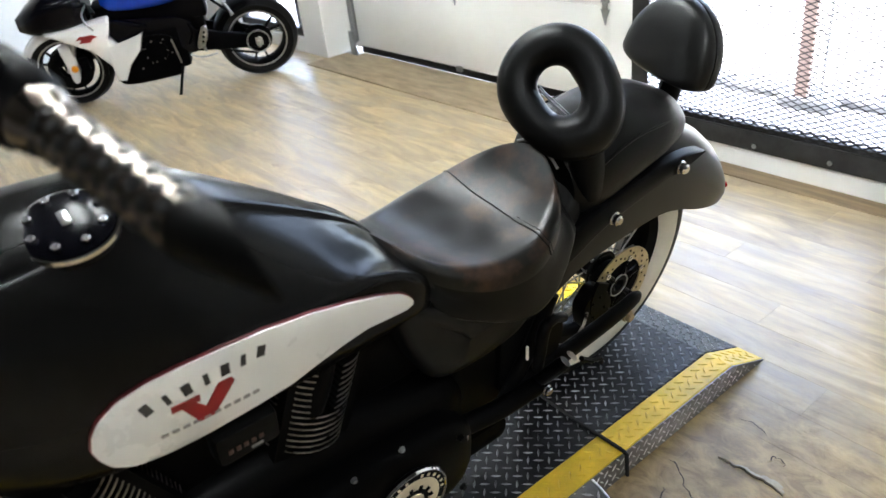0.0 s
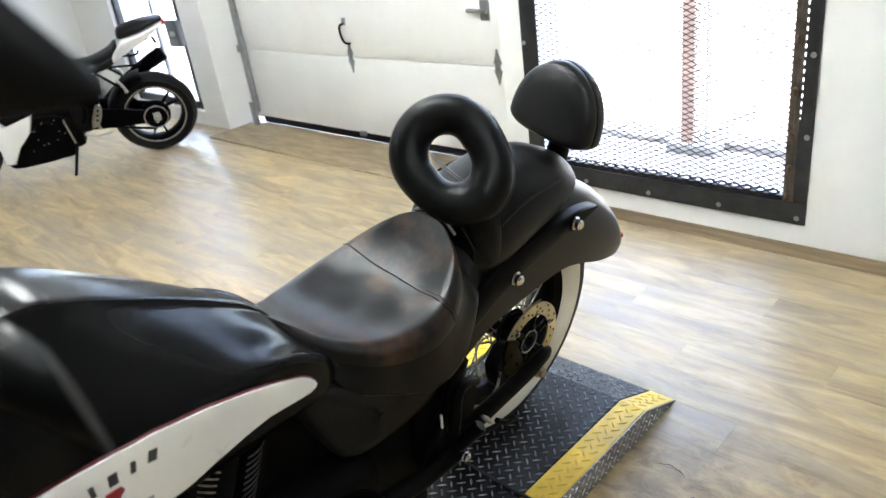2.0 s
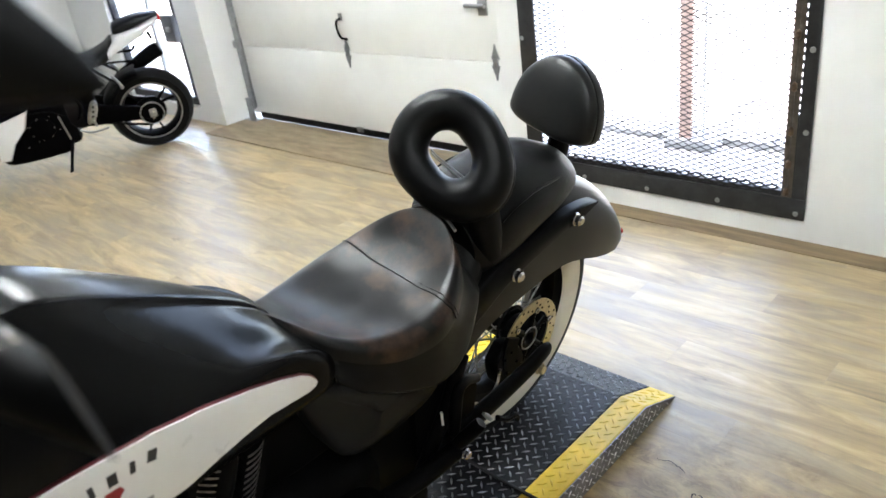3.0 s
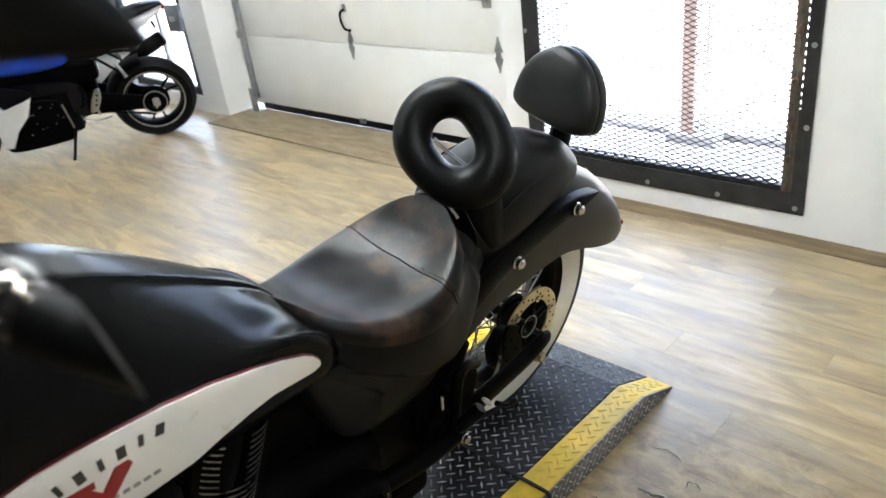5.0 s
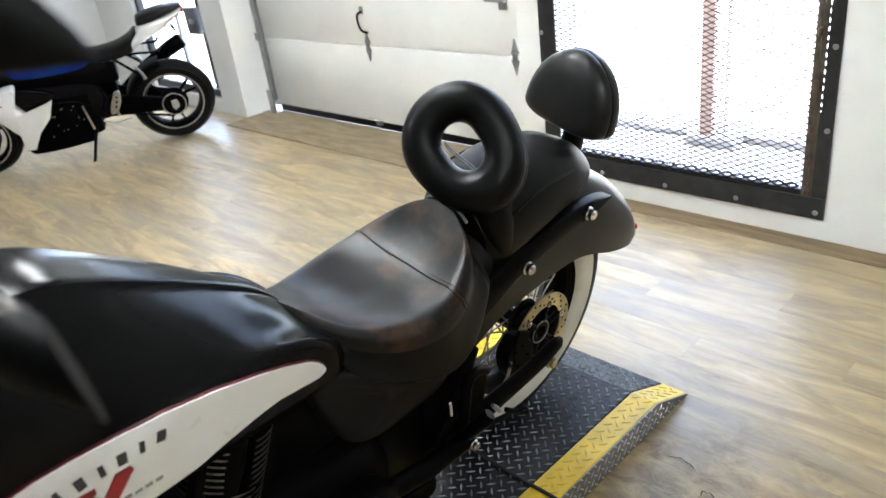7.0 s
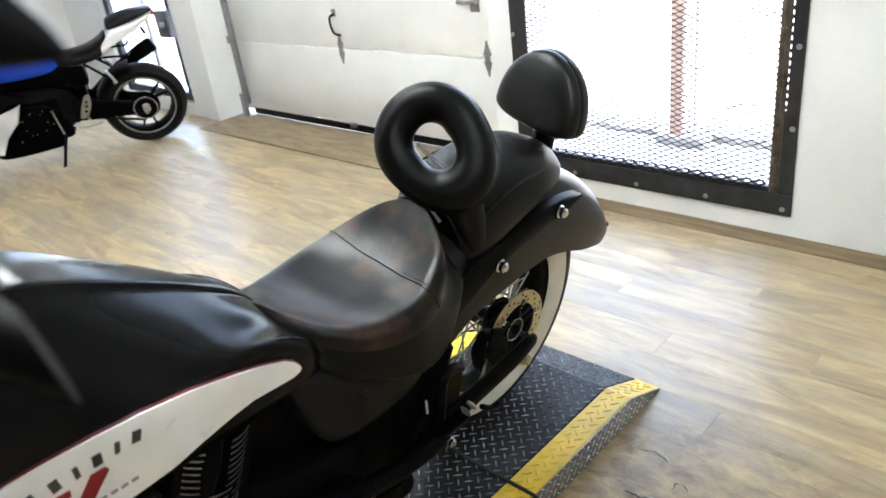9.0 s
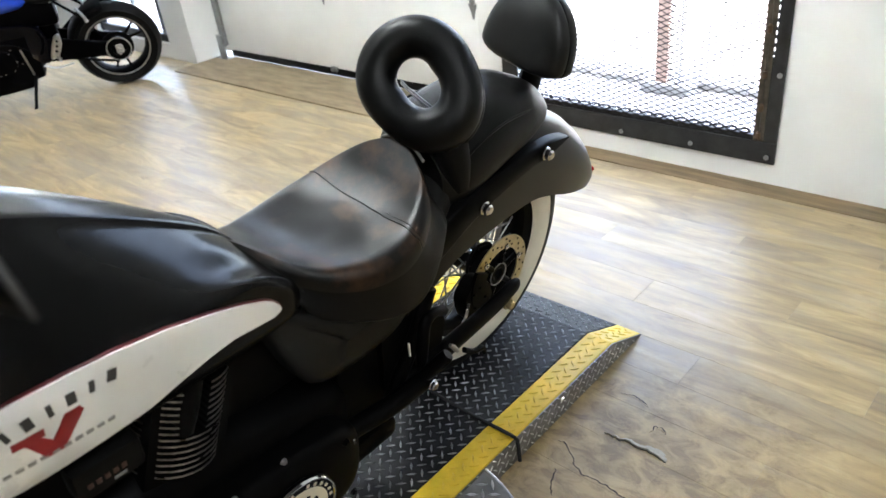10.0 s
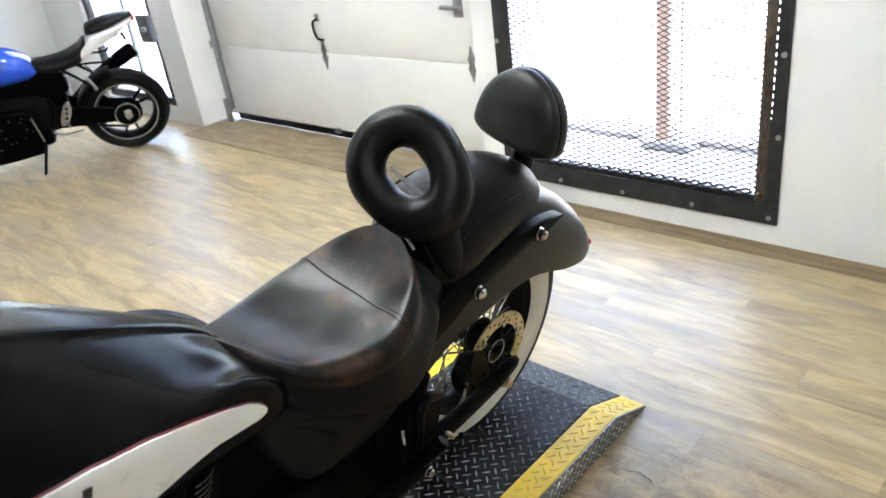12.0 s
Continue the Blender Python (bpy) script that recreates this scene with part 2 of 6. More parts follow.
M_INK = mat("charcoal_print", (0.03, 0.03, 0.032), 0.45, var=0.1)
M_GREYINK = mat("grey_print", (0.30, 0.29, 0.28), 0.45, var=0.1)
M_FIN = mat("dim_machined_metal", (0.26, 0.25, 0.24), 0.3, 0.9, var=0.6, scale=30, bump=0.02)
M_BRASSP = mat("brass_brown_print", (0.07, 0.035, 0.025), 0.4, 0.0, var=0.15)
M_BADGE = mat("cream_badge_enamel", (0.75, 0.66, 0.48), 0.35, 0.0, var=0.12, scale=20)
M_TREADB = mat("worn_black_tread_plate", (0.007, 0.007, 0.0085), 0.45, 0.0, var=0.6, scale=9, bump=0.1, bscale=200, tint=(0.016, 0.016, 0.018), spec=0.22)
M_LUGS = mat("bright_tread_lug", (0.68, 0.67, 0.66), 0.35, 0.8, var=0.4, scale=16, bump=0.08, island=True)
M_LUGB = mat("scuffed_tread_lug", (0.22, 0.222, 0.23), 0.38, 0.8, var=0.7, scale=16, bump=0.08, island=True)
M_TREADY = mat("yellow_painted_tread", (0.75, 0.50, 0.025), 0.42, var=0.18, scale=11, bump=0.1, bscale=200)
M_TREADS = mat("bare_aluminium_tread", (0.21, 0.20, 0.19), 0.42, 0.75, var=0.35, scale=12, bump=0.08)
M_BLUE = mat("blue_paint", (0.003, 0.055, 0.50), 0.22, 0.0, var=0.12, bump=0, coat=0.15)
M_WHITEP = mat("white_fairing_paint", (0.80, 0.80, 0.80), 0.18, var=0.03, bump=0, coat=0.6)
M_BLACKP = mat("black_fairing_paint", (0.0014, 0.0014, 0.0028), 0.2, var=0.1, bump=0, coat=0.0, spec=0.12)
M_ENGINE = mat("dark_engine_casting", (0.0012, 0.0012, 0.0016), 0.45, 0.0, var=0.3, scale=30, spec=0.03)
M_LENSR = mat("red_lens", (0.45, 0.012, 0.015), 0.15, var=0.1, bump=0)
M_AMBER = mat("amber_lens", (0.85, 0.32, 0.02), 0.2, var=0.1, bump=0)
M_GRIP = mat("smoked_chrome", (0.20, 0.17, 0.145), 0.22, 1.0, var=0.1, bump=0)
M_STRAP = mat("black_webbing", (0.012, 0.012, 0.012), 0.8, var=0.3, scale=60, bump=0.2)
M_GRIPEND = mat("black_grip_plastic", (0.0012, 0.0012, 0.0012), 0.5, var=0.2, spec=0.06)
M_VINYLBACK = mat("pale_vinyl_underside", (0.40, 0.345, 0.26), 0.6, var=0.2, scale=30, spec=0.25)
M_CRACKDARK = mat("crack_shadow_tone", (0.020, 0.014, 0.010), 0.8, var=0.3, scale=40)
M_LOCK = mat("grey_lock_box", (0.12, 0.125, 0.135), 0.5, 0.4, var=0.2)
M_GLASS = glass("door_glass")
M_TUBE = glow("added_tube_glow", (0.93, 0.98, 1.0), TUBE)


# ---------------------------------------------------------------- mesh helpers
def part(name, bm, material, parent=None, label="", smooth=True, angle=40):
    me = bpy.data.meshes.new(name)
    bmesh.ops.recalc_face_normals(bm, faces=bm.faces)
    if smooth:
        for f in bm.faces:
            f.smooth = True
        lim = math.cos(radians(angle))
        for e in bm.edges:
            if len(e.link_faces) == 2 and e.link_faces[0].normal.dot(e.link_faces[1].normal) < lim:
                e.smooth = False
    bm.to_mesh(me)
    bm.free()
    for mm in (material if isinstance(material, (list, tuple)) else [material]):
        me.materials.append(mm)
    ob = new(name, me)
    if parent is not None:
        ob.parent = parent
    if label:
        tagged(ob, label=label)
    return ob


def raw(name, verts, faces, material, parent=None, label="", smooth=False):
    me = bpy.data.meshes.new(name)
    me.from_pydata(verts, [], faces)
    me.materials.append(material)
    if smooth:
        for p in me.polygons:
            p.use_smooth = True
    ob = new(name, me)
    if parent is not None:
        ob.parent = parent
    if label:
        tagged(ob, label=label)
    return ob


def thing(name, label, category, m=None, group="", kind=""):
    e = new(name)
    e.empty_display_size = 0.1
    tagged(e, label, category, group, kind)
    if m is not None:
        e.matrix_world = m
    return e


def box(x0, x1, y0, y1, z0, z1, bev=0.0, bm=None, seg=2):
    bm = bm or bmesh.new()
    r = bmesh.ops.create_cube(bm, size=1)
    bmesh.ops.transform(bm, verts=r["verts"], matrix=Matrix.Translation(((x0 + x1) / 2, (y0 + y1) / 2, (z0 + z1) / 2)) @ Matrix.Diagonal((x1 - x0, y1 - y0, z1 - z0, 1)))
    if bev:
        es = list({e for v in r["verts"] for e in v.link_edges})
        bmesh.ops.bevel(bm, geom=es, offset=bev, segments=seg, affect="EDGES", profile=0.5)
    return bm


def skin(rings, closed=True, caps=True, bm=None):
    """Faces between rings of equal length; a ring is a list of points."""
    bm = bm or bmesh.new()
    vs = [[bm.verts.new(p) for p in ring] for ring in rings]
    n = len(rings[0])
    for a, b in zip(vs, vs[1:]):
        for i in range(n if closed else n - 1):
            j = (i + 1) % n
            bm.faces.new((a[i], a[j], b[j], b[i]))
    if caps and closed:
        bm.faces.new(vs[0][::-1])
        bm.faces.new(vs[-1])
    return bm


def spline(pts, n):
    """n points along a smooth line through pts (Catmull-Rom)."""
    P = [Vector(p) for p in pts]
    P = [P[0] * 2 - P[1]] + P + [P[-1] * 2 - P[-2]]
    out, m = [], len(P) - 3
    for k in range(n):
        u = k / (n - 1) * m
        i = min(int(u), m - 1)
        t = u - i
        a, b, c, d = P[i:i + 4]
        out.append(0.5 * ((2 * b) + (c - a) * t + (2 * a - 5 * b + 4 * c - d) * t * t + (3 * b - a - 3 * c + d) * t ** 3))
    return out


def tube(pts, r, n=0, sides=12, bm=None, flat=1.0):
    """A round bar along pts; r is one radius or one for each point; flat squeezes it."""
    P = spline(pts, n) if n else [Vector(p) for p in pts]
    rs = r if isinstance(r, (list, tuple)) else [r]
    rings, prev = [], None
    for i, p in enumerate(P):
        t = (P[min(i + 1, len(P) - 1)] - P[max(i - 1, 0)]).normalized()
        up = prev if prev is not None else (Vector((0, 0, 1)) if abs(t.z) < 0.9 else Vector((1, 0, 0)))
        s = t.cross(up).normalized()
        up = s.cross(t).normalized()
        prev = up
        u = i / (len(P) - 1) * (len(rs) - 1)
        k = min(int(u), len(rs) - 2) if len(rs) > 1 else 0
        q = rs[k] + (rs[k + 1] - rs[k]) * (u - k) if len(rs) > 1 else rs[0]
        rings.append([p + s * math.cos(a) * q * flat + up * math.sin(a) * q for a in (2 * math.pi * j / sides for j in range(sides))])
    return skin(rings, bm=bm)


def lathe(profile, axis="x", n=48, centre=(0, 0, 0), bm=None, closed=False):
    """Turns (along, radius) pairs about an axis through centre."""
    rings = []
    for k in range(n):
        a = 2 * math.pi * k / n
        c, s = math.cos(a), math.sin(a)
        ring = []
        for u, r in profile:
            p = {"x": (u, r * c, r * s), "y": (r * c, u, r * s), "z": (r * c, r * s, u)}[axis]
            ring.append(Vector(centre) + Vector(p))
        rings.append(ring)
    return _turn(rings, closed, bm)


def _turn(rings, closed, bm):
    bm = bm or bmesh.new()
    vs = [[bm.verts.new(p) for p in ring] for ring in rings]
    n, m = len(vs), len(vs[0])
    for i in range(n):
        a, b = vs[i], vs[(i + 1) % n]
        for j in range(m if closed else m - 1):
            k = (j + 1) % m
            bm.faces.new((a[j], a[k], b[k], b[j]))
    return bm


def disc(r, t, axis="x", centre=(0, 0, 0), n=24, bev=0.0, bm=None):
    """A round plate with chamfered edge, of thickness t, centred."""
    h = t / 2
    b = bev or t * 0.2
    return lathe([(-h, 0.0005), (-h, r - b), (-h + b, r), (h - b, r), (h, r - b), (h, 0.0005)], axis, n, centre, bm)


def bolt(name, p, r, parent, material, axis="x", label="", n=6, t=None):
    bm = disc(r * 1.25, r * 0.5, axis, p, 14)
    v = {"x": Vector((1, 0, 0)), "y": Vector((0, 1, 0)), "z": Vector((0, 0, 1))}[axis]
    disc(r, t or r * 1.2, axis, tuple(Vector(p) + v * r * 0.5), n, bm=bm)
    return part(name, bm, material, parent, label)


def lugs(cells, name, material, parent, L=0.021, W=0.0065, H=0.0022):
    """Raised tread lozenges; cells are (point, along, across) with unit vectors in the plate."""
    V, F = [], []
    for p, a, c in cells:
        nrm = a.cross(c).normalized()
        if nrm.z < -0.2:
            nrm = -nrm
        i = len(V)
        h = L / 2
        V += [p - a * h, p - a * h * 0.25 + c * W / 2, p + a * h * 0.25 + c * W / 2, p + a * h, p + a * h * 0.25 - c * W / 2, p - a * h * 0.25 - c * W / 2]
        V += [p - a * h * 0.6 + nrm * H, p + c * W * 0.22 + nrm * H, p + a * h * 0.6 + nrm * H, p - c * W * 0.22 + nrm * H]
        F += [(i, i + 1, i + 7, i + 6), (i + 1, i + 2, i + 7), (i + 2, i + 3, i + 8, i + 7), (i + 3, i + 4, i + 9, i + 8), (i + 4, i + 5, i + 9), (i + 5, i, i + 6, i + 9), (i + 6, i + 7, i + 8, i + 9)]
    ob = raw(name, [tuple(v) for v in V], F, material, parent)
    return tagged(ob, kind="stuff")


# ---------------------------------------------------------------- structure
YW, YD, XR, XL, YB, ZC = 1.71, 1.97, 4.5, -6.9, -7.5, 3.4
TOP, GTOP = 2.55, 2.95


def struct(name, bm, material, label, category, smooth=False):
    return tagged(part(name, bm, material, None, "", smooth), label, category, kind="structure")


floor = struct("floor", box(XL, XR, YB, YD + 0.01, -0.15, -0.004), M_SUB, "worn vinyl plank floor, honey and grey", "floor")
GATE = (-1.36, -4.36)
WIN = (-1.20, 0.200)
GD = (-6.02, -4.72)
bm = bmesh.new()
for a, b in ((XL, GD[0]), (GD[1], GATE[1]), (GATE[0], WIN[0]), (WIN[1], XR)):
    box(a, b, YW, YW + 0.30, 0, ZC, bm=bm)
for a, b, z0, z1 in ((GD[0], GD[1], GTOP, ZC), (GATE[1], GATE[0], 2.45, ZC), (WIN[0], WIN[1], TOP, ZC), (WIN[0], WIN[1], 0, 0.10), (GD[0], GD[1], 0, 0.12)):
    box(a, b, YW, YW + 0.30, z0, z1, bm=bm)
struct("wall_front", bm, M_WALL, "white painted wall with door and window openings", "wall")
struct("wall_left", box(XL - 0.15, XL, YB, YW + 0.3, 0, ZC), M_WALL, "plain white painted wall", "wall")
struct("wall_right", box(XR, XR + 0.15, YB, YW + 0.3, 0, ZC), M_GREYWALL, "plain wall out of view, coloured grey to dim reflections", "wall")
struct("wall_back", box(XL - 0.15, XR + 0.15, YB - 0.15, YB, 0, ZC), M_GREYWALL, "plain wall out of view, coloured grey to dim reflections", "wall")
struct("wall_partition", box(1.0, 1.14, 1.02, YW - 0.002, 0, ZC, 0.004), M_WALL, "short white partition wall end", "wall")
struct("ceiling", box(XL - 0.15, XR + 0.15, YB - 0.15, YW + 0.3, ZC, ZC + 0.1), M_CEIL, "plain ceiling out of view, coloured dark to dim reflections", "ceiling")
struct("ground", box(-60, 60, YD + 0.012, 80, -0.25, -0.012), M_CONC, "pale concrete yard outside", "ground")
struct("threshold", box(GATE[1] + 0.02, GATE[0] - 0.02, 1.495, YD - 0.006, -0.002, 0.009, 0.002), M_STRIP, "worn wooden threshold board before the garage door", "threshold")
struct("trim", box(GATE[0] - 0.02, 0.998, YW - 0.115, YW - 0.001, -0.002, 0.004, 0.001), M_TRIM, "bare brown wooden strip along the wall", "trim")

# ---------------------------------------------------------------- garage door
gd = thing("garage_door", "white sectional garage door, closed, with steel hinges", "garage door")
z = 0.045
for k in range(4):
    h = 0.555
    bm = box(GATE[1] + 0.004, GATE[0] - 0.004, YD, YD + 0.045, z + 0.002, z + h - 0.002, 0.004)
    part("door_section", bm, M_DOOR, gd)
    z += h
part("bottom_seal", box(GATE[1] + 0.14, GATE[0] - 0.04, YD - 0.004, YD + 0.04, 0.0085, 0.060, 0.004), M_RUBBER, gd, "black rubber bottom seal")
for x in (-4.285, -2.93, -1.61):
    hg = part("hinge", box(x - 0.018, x + 0.018, YD - 0.012, YD - 0.001, 0.578, 0.622, 0.004), M_GALV, gd, "galvanised hinge")
    for s in (-1, 1):
        bm = bmesh.new()
        zz = 0.600 + s * 0.018
        ring = [(x - 0.032, zz), (x + 0.032, zz), (x + 0.012, zz + s * 0.05), (x + 0.004, zz + s * 0.085), (x - 0.004, zz + s * 0.085), (x - 0.012, zz + s * 0.05)]
        skin([[Vector((u, YD - 0.006, w)) for u, w in ring], [Vector((u, YD - 0.001, w)) for u, w in ring]], bm=bm)
        part("leaf", bm, M_GALV, hg)
part("pull_handle", tube([(-2.941, YD - 0.004, 0.831), (-2.948, YD - 0.04, 0.815), (-2.945, YD - 0.045, 0.76), (-2.925, YD - 0.04, 0.71), (-2.906, YD - 0.004, 0.692)], 0.008, 20, 8), M_SATIN, gd, "dark bent pull handle")
part("handle_plate", box(-2.960, -2.925, YD - 0.01, YD - 0.001, 0.815, 0.865, 0.004), M_GALV, gd)
part("floor_latch", box(-2.963, -2.903, YD - 0.022, YD - 0.001, 0.035, 0.075, 0.006), M_GALV, gd, "small galvanised latch plate")
bm = box(-1.70, -1.635, YD - 0.012, YD - 0.001, 0.86, 0.97, 0.004)
tube([(-1.78, YD - 0.03, 0.918), (-1.635, YD - 0.03, 0.914)], 0.012, bm=bm)
part("slide_lock", bm, M_GALV, gd, "galvanised slide lock")

trk = thing("door_track", "grey steel garage door track with a foot bracket", "door track")
bm = box(GATE[1] + 0.115, GATE[1] + 0.175, YD - 0.07, YD - 0.062, 0.10, 2.4)
box(GATE[1] + 0.115, GATE[1] + 0.121, YD - 0.07, YD - 0.01, 0.10, 2.4, bm=bm)
part("rail", bm, M_GALV, trk)
bm = box(GATE[1] + 0.11, GATE[1] + 0.19, YD - 0.10, YD - 0.085, 0.0, 0.20, 0.003)
box(GATE[1] + 0.02, GATE[1] + 0.19, YD - 0.10, YD - 0.02, 0.0, 0.012, bm=bm)
part("foot_bracket", bm, M_GALV, trk)
part("roller_bracket", box(GATE[1] + 0.10, GATE[1] + 0.21, YD - 0.085, YD - 0.074, 0.60, 0.66, 0.004), M_GALV, trk)


# ---------------------------------------------------------------- mesh gate in the window opening
def expanded(name, x0, x1, z0, z1, y, px, pz, w, parent):
    """Expanded metal: zigzag strands that meet in diamonds."""
    V, F = [], []
    rows = int((z1 - z0) / pz)
    cols = int((x1 - x0) / (px / 2))
    for r in range(rows):
        zb = z0 + r * pz
        for up in (0, 1):
            for c in range(cols):
                xa, xb = x0 + c * px / 2, x0 + (c + 1) * px / 2
                s = (c + up) % 2
                za, zc = (zb + pz * 0.5 * (0.04 if s == 0 else 0.96), zb + pz * 0.5 * (0.96 if s == 0 else 0.04))
                if up:
                    za, zc = 2 * zb + pz - za + 0.0, 2 * zb + pz - zc
                    za, zc = zb + pz * 0.5 + (za - zb - pz * 0.5), zb + pz * 0.5 + (zc - zb - pz * 0.5)
                    s2 = c % 2
                    za, zc = (zb + pz * (0.98 if s2 == 0 else 0.52), zb + pz * (0.52 if s2 == 0 else 0.98))
                    ya, yc = (y, y + 0.004) if s2 == 0 else (y + 0.004, y)
                else:
                    s2 = c % 2
                    za, zc = (zb + pz * (0.02 if s2 == 0 else 0.48), zb + pz * (0.48 if s2 == 0 else 0.02))
                    ya, yc = (y, y + 0.004) if s2 == 0 else (y + 0.004, y)
                i = len(V)
                V += [(xa, ya, za - w), (xa, ya, za + w), (xa, ya + w * 1.6, za), (xb, yc, zc - w), (xb, yc, zc + w), (xb, yc + w * 1.6, zc)]
                F += [(i, i + 3, i + 4, i + 1), (i + 1, i + 4, i + 5, i + 2), (i + 2, i + 5, i + 3, i)]
    ob = raw(name, V, F, M_MESH, parent)
    return tagged(ob, kind="stuff")


wg = thing("window_gate", "black steel framed expanded metal gate bolted to the wall", "security gate")
fw = 0.085
part("frame_rail", box(WIN[0] - 0.012, WIN[1] + 0.004, YW - 0.012, YW - 0.001, 0.097, 0.19, 0.002), M_BFRAME, wg)
part("frame_post", box(WIN[1] - 0.046, WIN[1] + 0.004, YW - 0.012, YW - 0.001, 0.192, TOP, 0.002), M_BFRAME, wg)
part("hinge_stile", box(WIN[1] - 0.094, WIN[1] - 0.0725, YW - 0.012, YW + 0.024, 0.192, TOP, 0.002), M_ANGLE, wg, "brown weathered steel stile")
part("slotted_strip", box(WIN[1] - 0.0715, WIN[1] - 0.0515, YW - 0.010, YW - 0.002, 0.192, TOP, 0.002), M_ANGLE, wg, "brown weathered steel strip")
part("strip_tab", box(WIN[1] - 0.0513, WIN[1] - 0.0463, YW - 0.010, YW - 0.003, 0.192, 0.55), M_BFRAME, wg)
for k in range(72):
    part("strip_tab", box(WIN[1] - 0.0513, WIN[1] - 0.0463, YW - 0.010, YW - 0.003, 0.556 + k * 0.032, 0.572 + k * 0.032), M_BFRAME, wg)
part("frame_post", box(WIN[0] - 0.012, WIN[0] + fw, YW - 0.012, YW - 0.001, 0.192, TOP, 0.002), M_BFRAME, wg)
part("angle_iron", box(WIN[0] + 0.02, WIN[1] - 0.03, YW + 0.002, YW + 0.03, 0.15, 0.212, 0.002), M_BFRAME, wg)
for zz in (0.22, 0.34, 0.48, 0.66, 0.86, 1.06):
    part("hinge_knuckle", disc(0.011, 0.04, "z", (WIN[1] - 0.072, YW - 0.020, zz), 12), M_RUST, wg)
for p in ((0.171, 0.127), (0.185, 0.480), (0.183, 0.805), (0.182, 1.13), (-0.164, 0.127), (-0.511, 0.122), (-0.86, 0.125), (-1.194, 0.46), (-1.194, 0.809)):
    bolt("frame_bolt", (p[0], YW - 0.016, p[1]), 0.009, wg, M_GALV, "y", "galvanised bolt head", 8)
expanded("mesh_hem", WIN[0] + 0.03, WIN[1] - 0.09, 0.188, 0.239, YW - 0.004, 0.056, 0.025, 0.0042, wg)
expanded("metal_mesh", WIN[0] + 0.03, WIN[1] - 0.09, 0.17, TOP, YW + 0.035, 0.056, 0.025, 0.0025, wg)

post = thing("outdoor_post", "brick-red wooden post outside the window", "post")
part("shaft", box(-0.826, -0.752, 2.62, 2.65, -0.012, 3.4, 0.006), M_POST, post)
part("base_block", box(-0.90, -0.60, 2.58, 2.72, -0.012, 0.045, 0.01), M_CONC, post)
gr = thing("outdoor_fence", "dark chain mesh panel beside the red post", "fence")
expanded("metal_mesh", -0.745, -0.68, 0.05, 3.2, 2.62, 0.05, 0.05, 0.003, gr)
expanded("metal_mesh", -1.62, -1.56, 0.05, 3.2, 2.62, 0.05, 0.05, 0.003, gr)
part("edge_bar", box(-0.676, -0.669, 2.612, 2.63, -0.012, 3.2), M_GALV, gr)
st = thing("outdoor_kerb", "grey weathered slab edge in the yard", "kerb")
random.seed(4)
for k in range(9):
    x = -2.3 + k * 0.33
    part("slab", box(x, x + 0.31, 2.70 + random.random() * 0.03, 2.86 + random.random() * 0.04, -0.012, 0.02 + random.random() * 0.012, 0.006), M_CONC, st)

# ---------------------------------------------------------------- glass door beyond the second machine
gl = tagged(thing("door_1", "black framed glass shop door with a grey lock box", "door"), kind="structure")
part("door_frame", box(GD[1] - 0.055, GD[1] - 0.003, YW + 0.03, YW + 0.09, 0.125, GTOP - 0.003, 0.004), M_BFRAME, gl)
part("door_frame", box(GD[0] + 0.003, GD[0] + 0.055, YW + 0.03, YW + 0.09, 0.125, GTOP - 0.003, 0.004), M_BFRAME, gl)
part("door_frame", box(GD[0] + 0.057, GD[1] - 0.057, YW + 0.03, YW + 0.09, 0.125, 0.19, 0.004), M_BFRAME, gl)
part("mullion", box(-5.30, -5.26, YW + 0.04, YW + 0.08, 0.192, GTOP - 0.003, 0.003), M_GALV, gl)
part("stile", box(GD[1] - 0.14, GD[1] - 0.125, YW + 0.04, YW + 0.07, 0.192, GTOP - 0.003, 0.002), M_BFRAME, gl)
part("lock_box", box(-5.02, -4.83, YW + 0.0, YW + 0.05, 0.66, 0.88, 0.006), M_LOCK, gl, "grey steel lock box")
part("lock_cylinder", box(-4.93, -4.86, YW - 0.02, YW - 0.001, 0.75, 0.79, 0.006), M_STEEL, gl)
pane = part("pane", box(GD[0] + 0.057, GD[1] - 0.057, YW + 0.058, YW + 0.064, 0.192, GTOP - 0.003), M_GLASS, gl)
pane.visible_shadow = False

# ---------------------------------------------------------------- added ceiling tube lights, out of view
def added_ceiling_light(x, y, rz):
    t = thing("added_ceiling_light", "added ceiling light with two lit tubes, out of view", "ceiling light", pose(x, y, ZC - 0.002, 0, 0, rz), group="ceiling lights")
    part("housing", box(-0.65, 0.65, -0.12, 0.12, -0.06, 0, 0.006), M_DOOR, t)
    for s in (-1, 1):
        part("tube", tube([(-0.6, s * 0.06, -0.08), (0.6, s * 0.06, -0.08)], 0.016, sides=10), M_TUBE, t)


for x, y, rz in ADDED_LIGHTS:
    added_ceiling_light(x, y, rz)

# ---------------------------------------------------------------- display ramp
RX0, RX1, RZ, RYF, RYE = -0.43, 0.262, 0.08, 0.315, 0.492
RY0 = -2.1
rp = thing("display_ramp", "low black tread plate display ramp with yellow edges", "ramp")


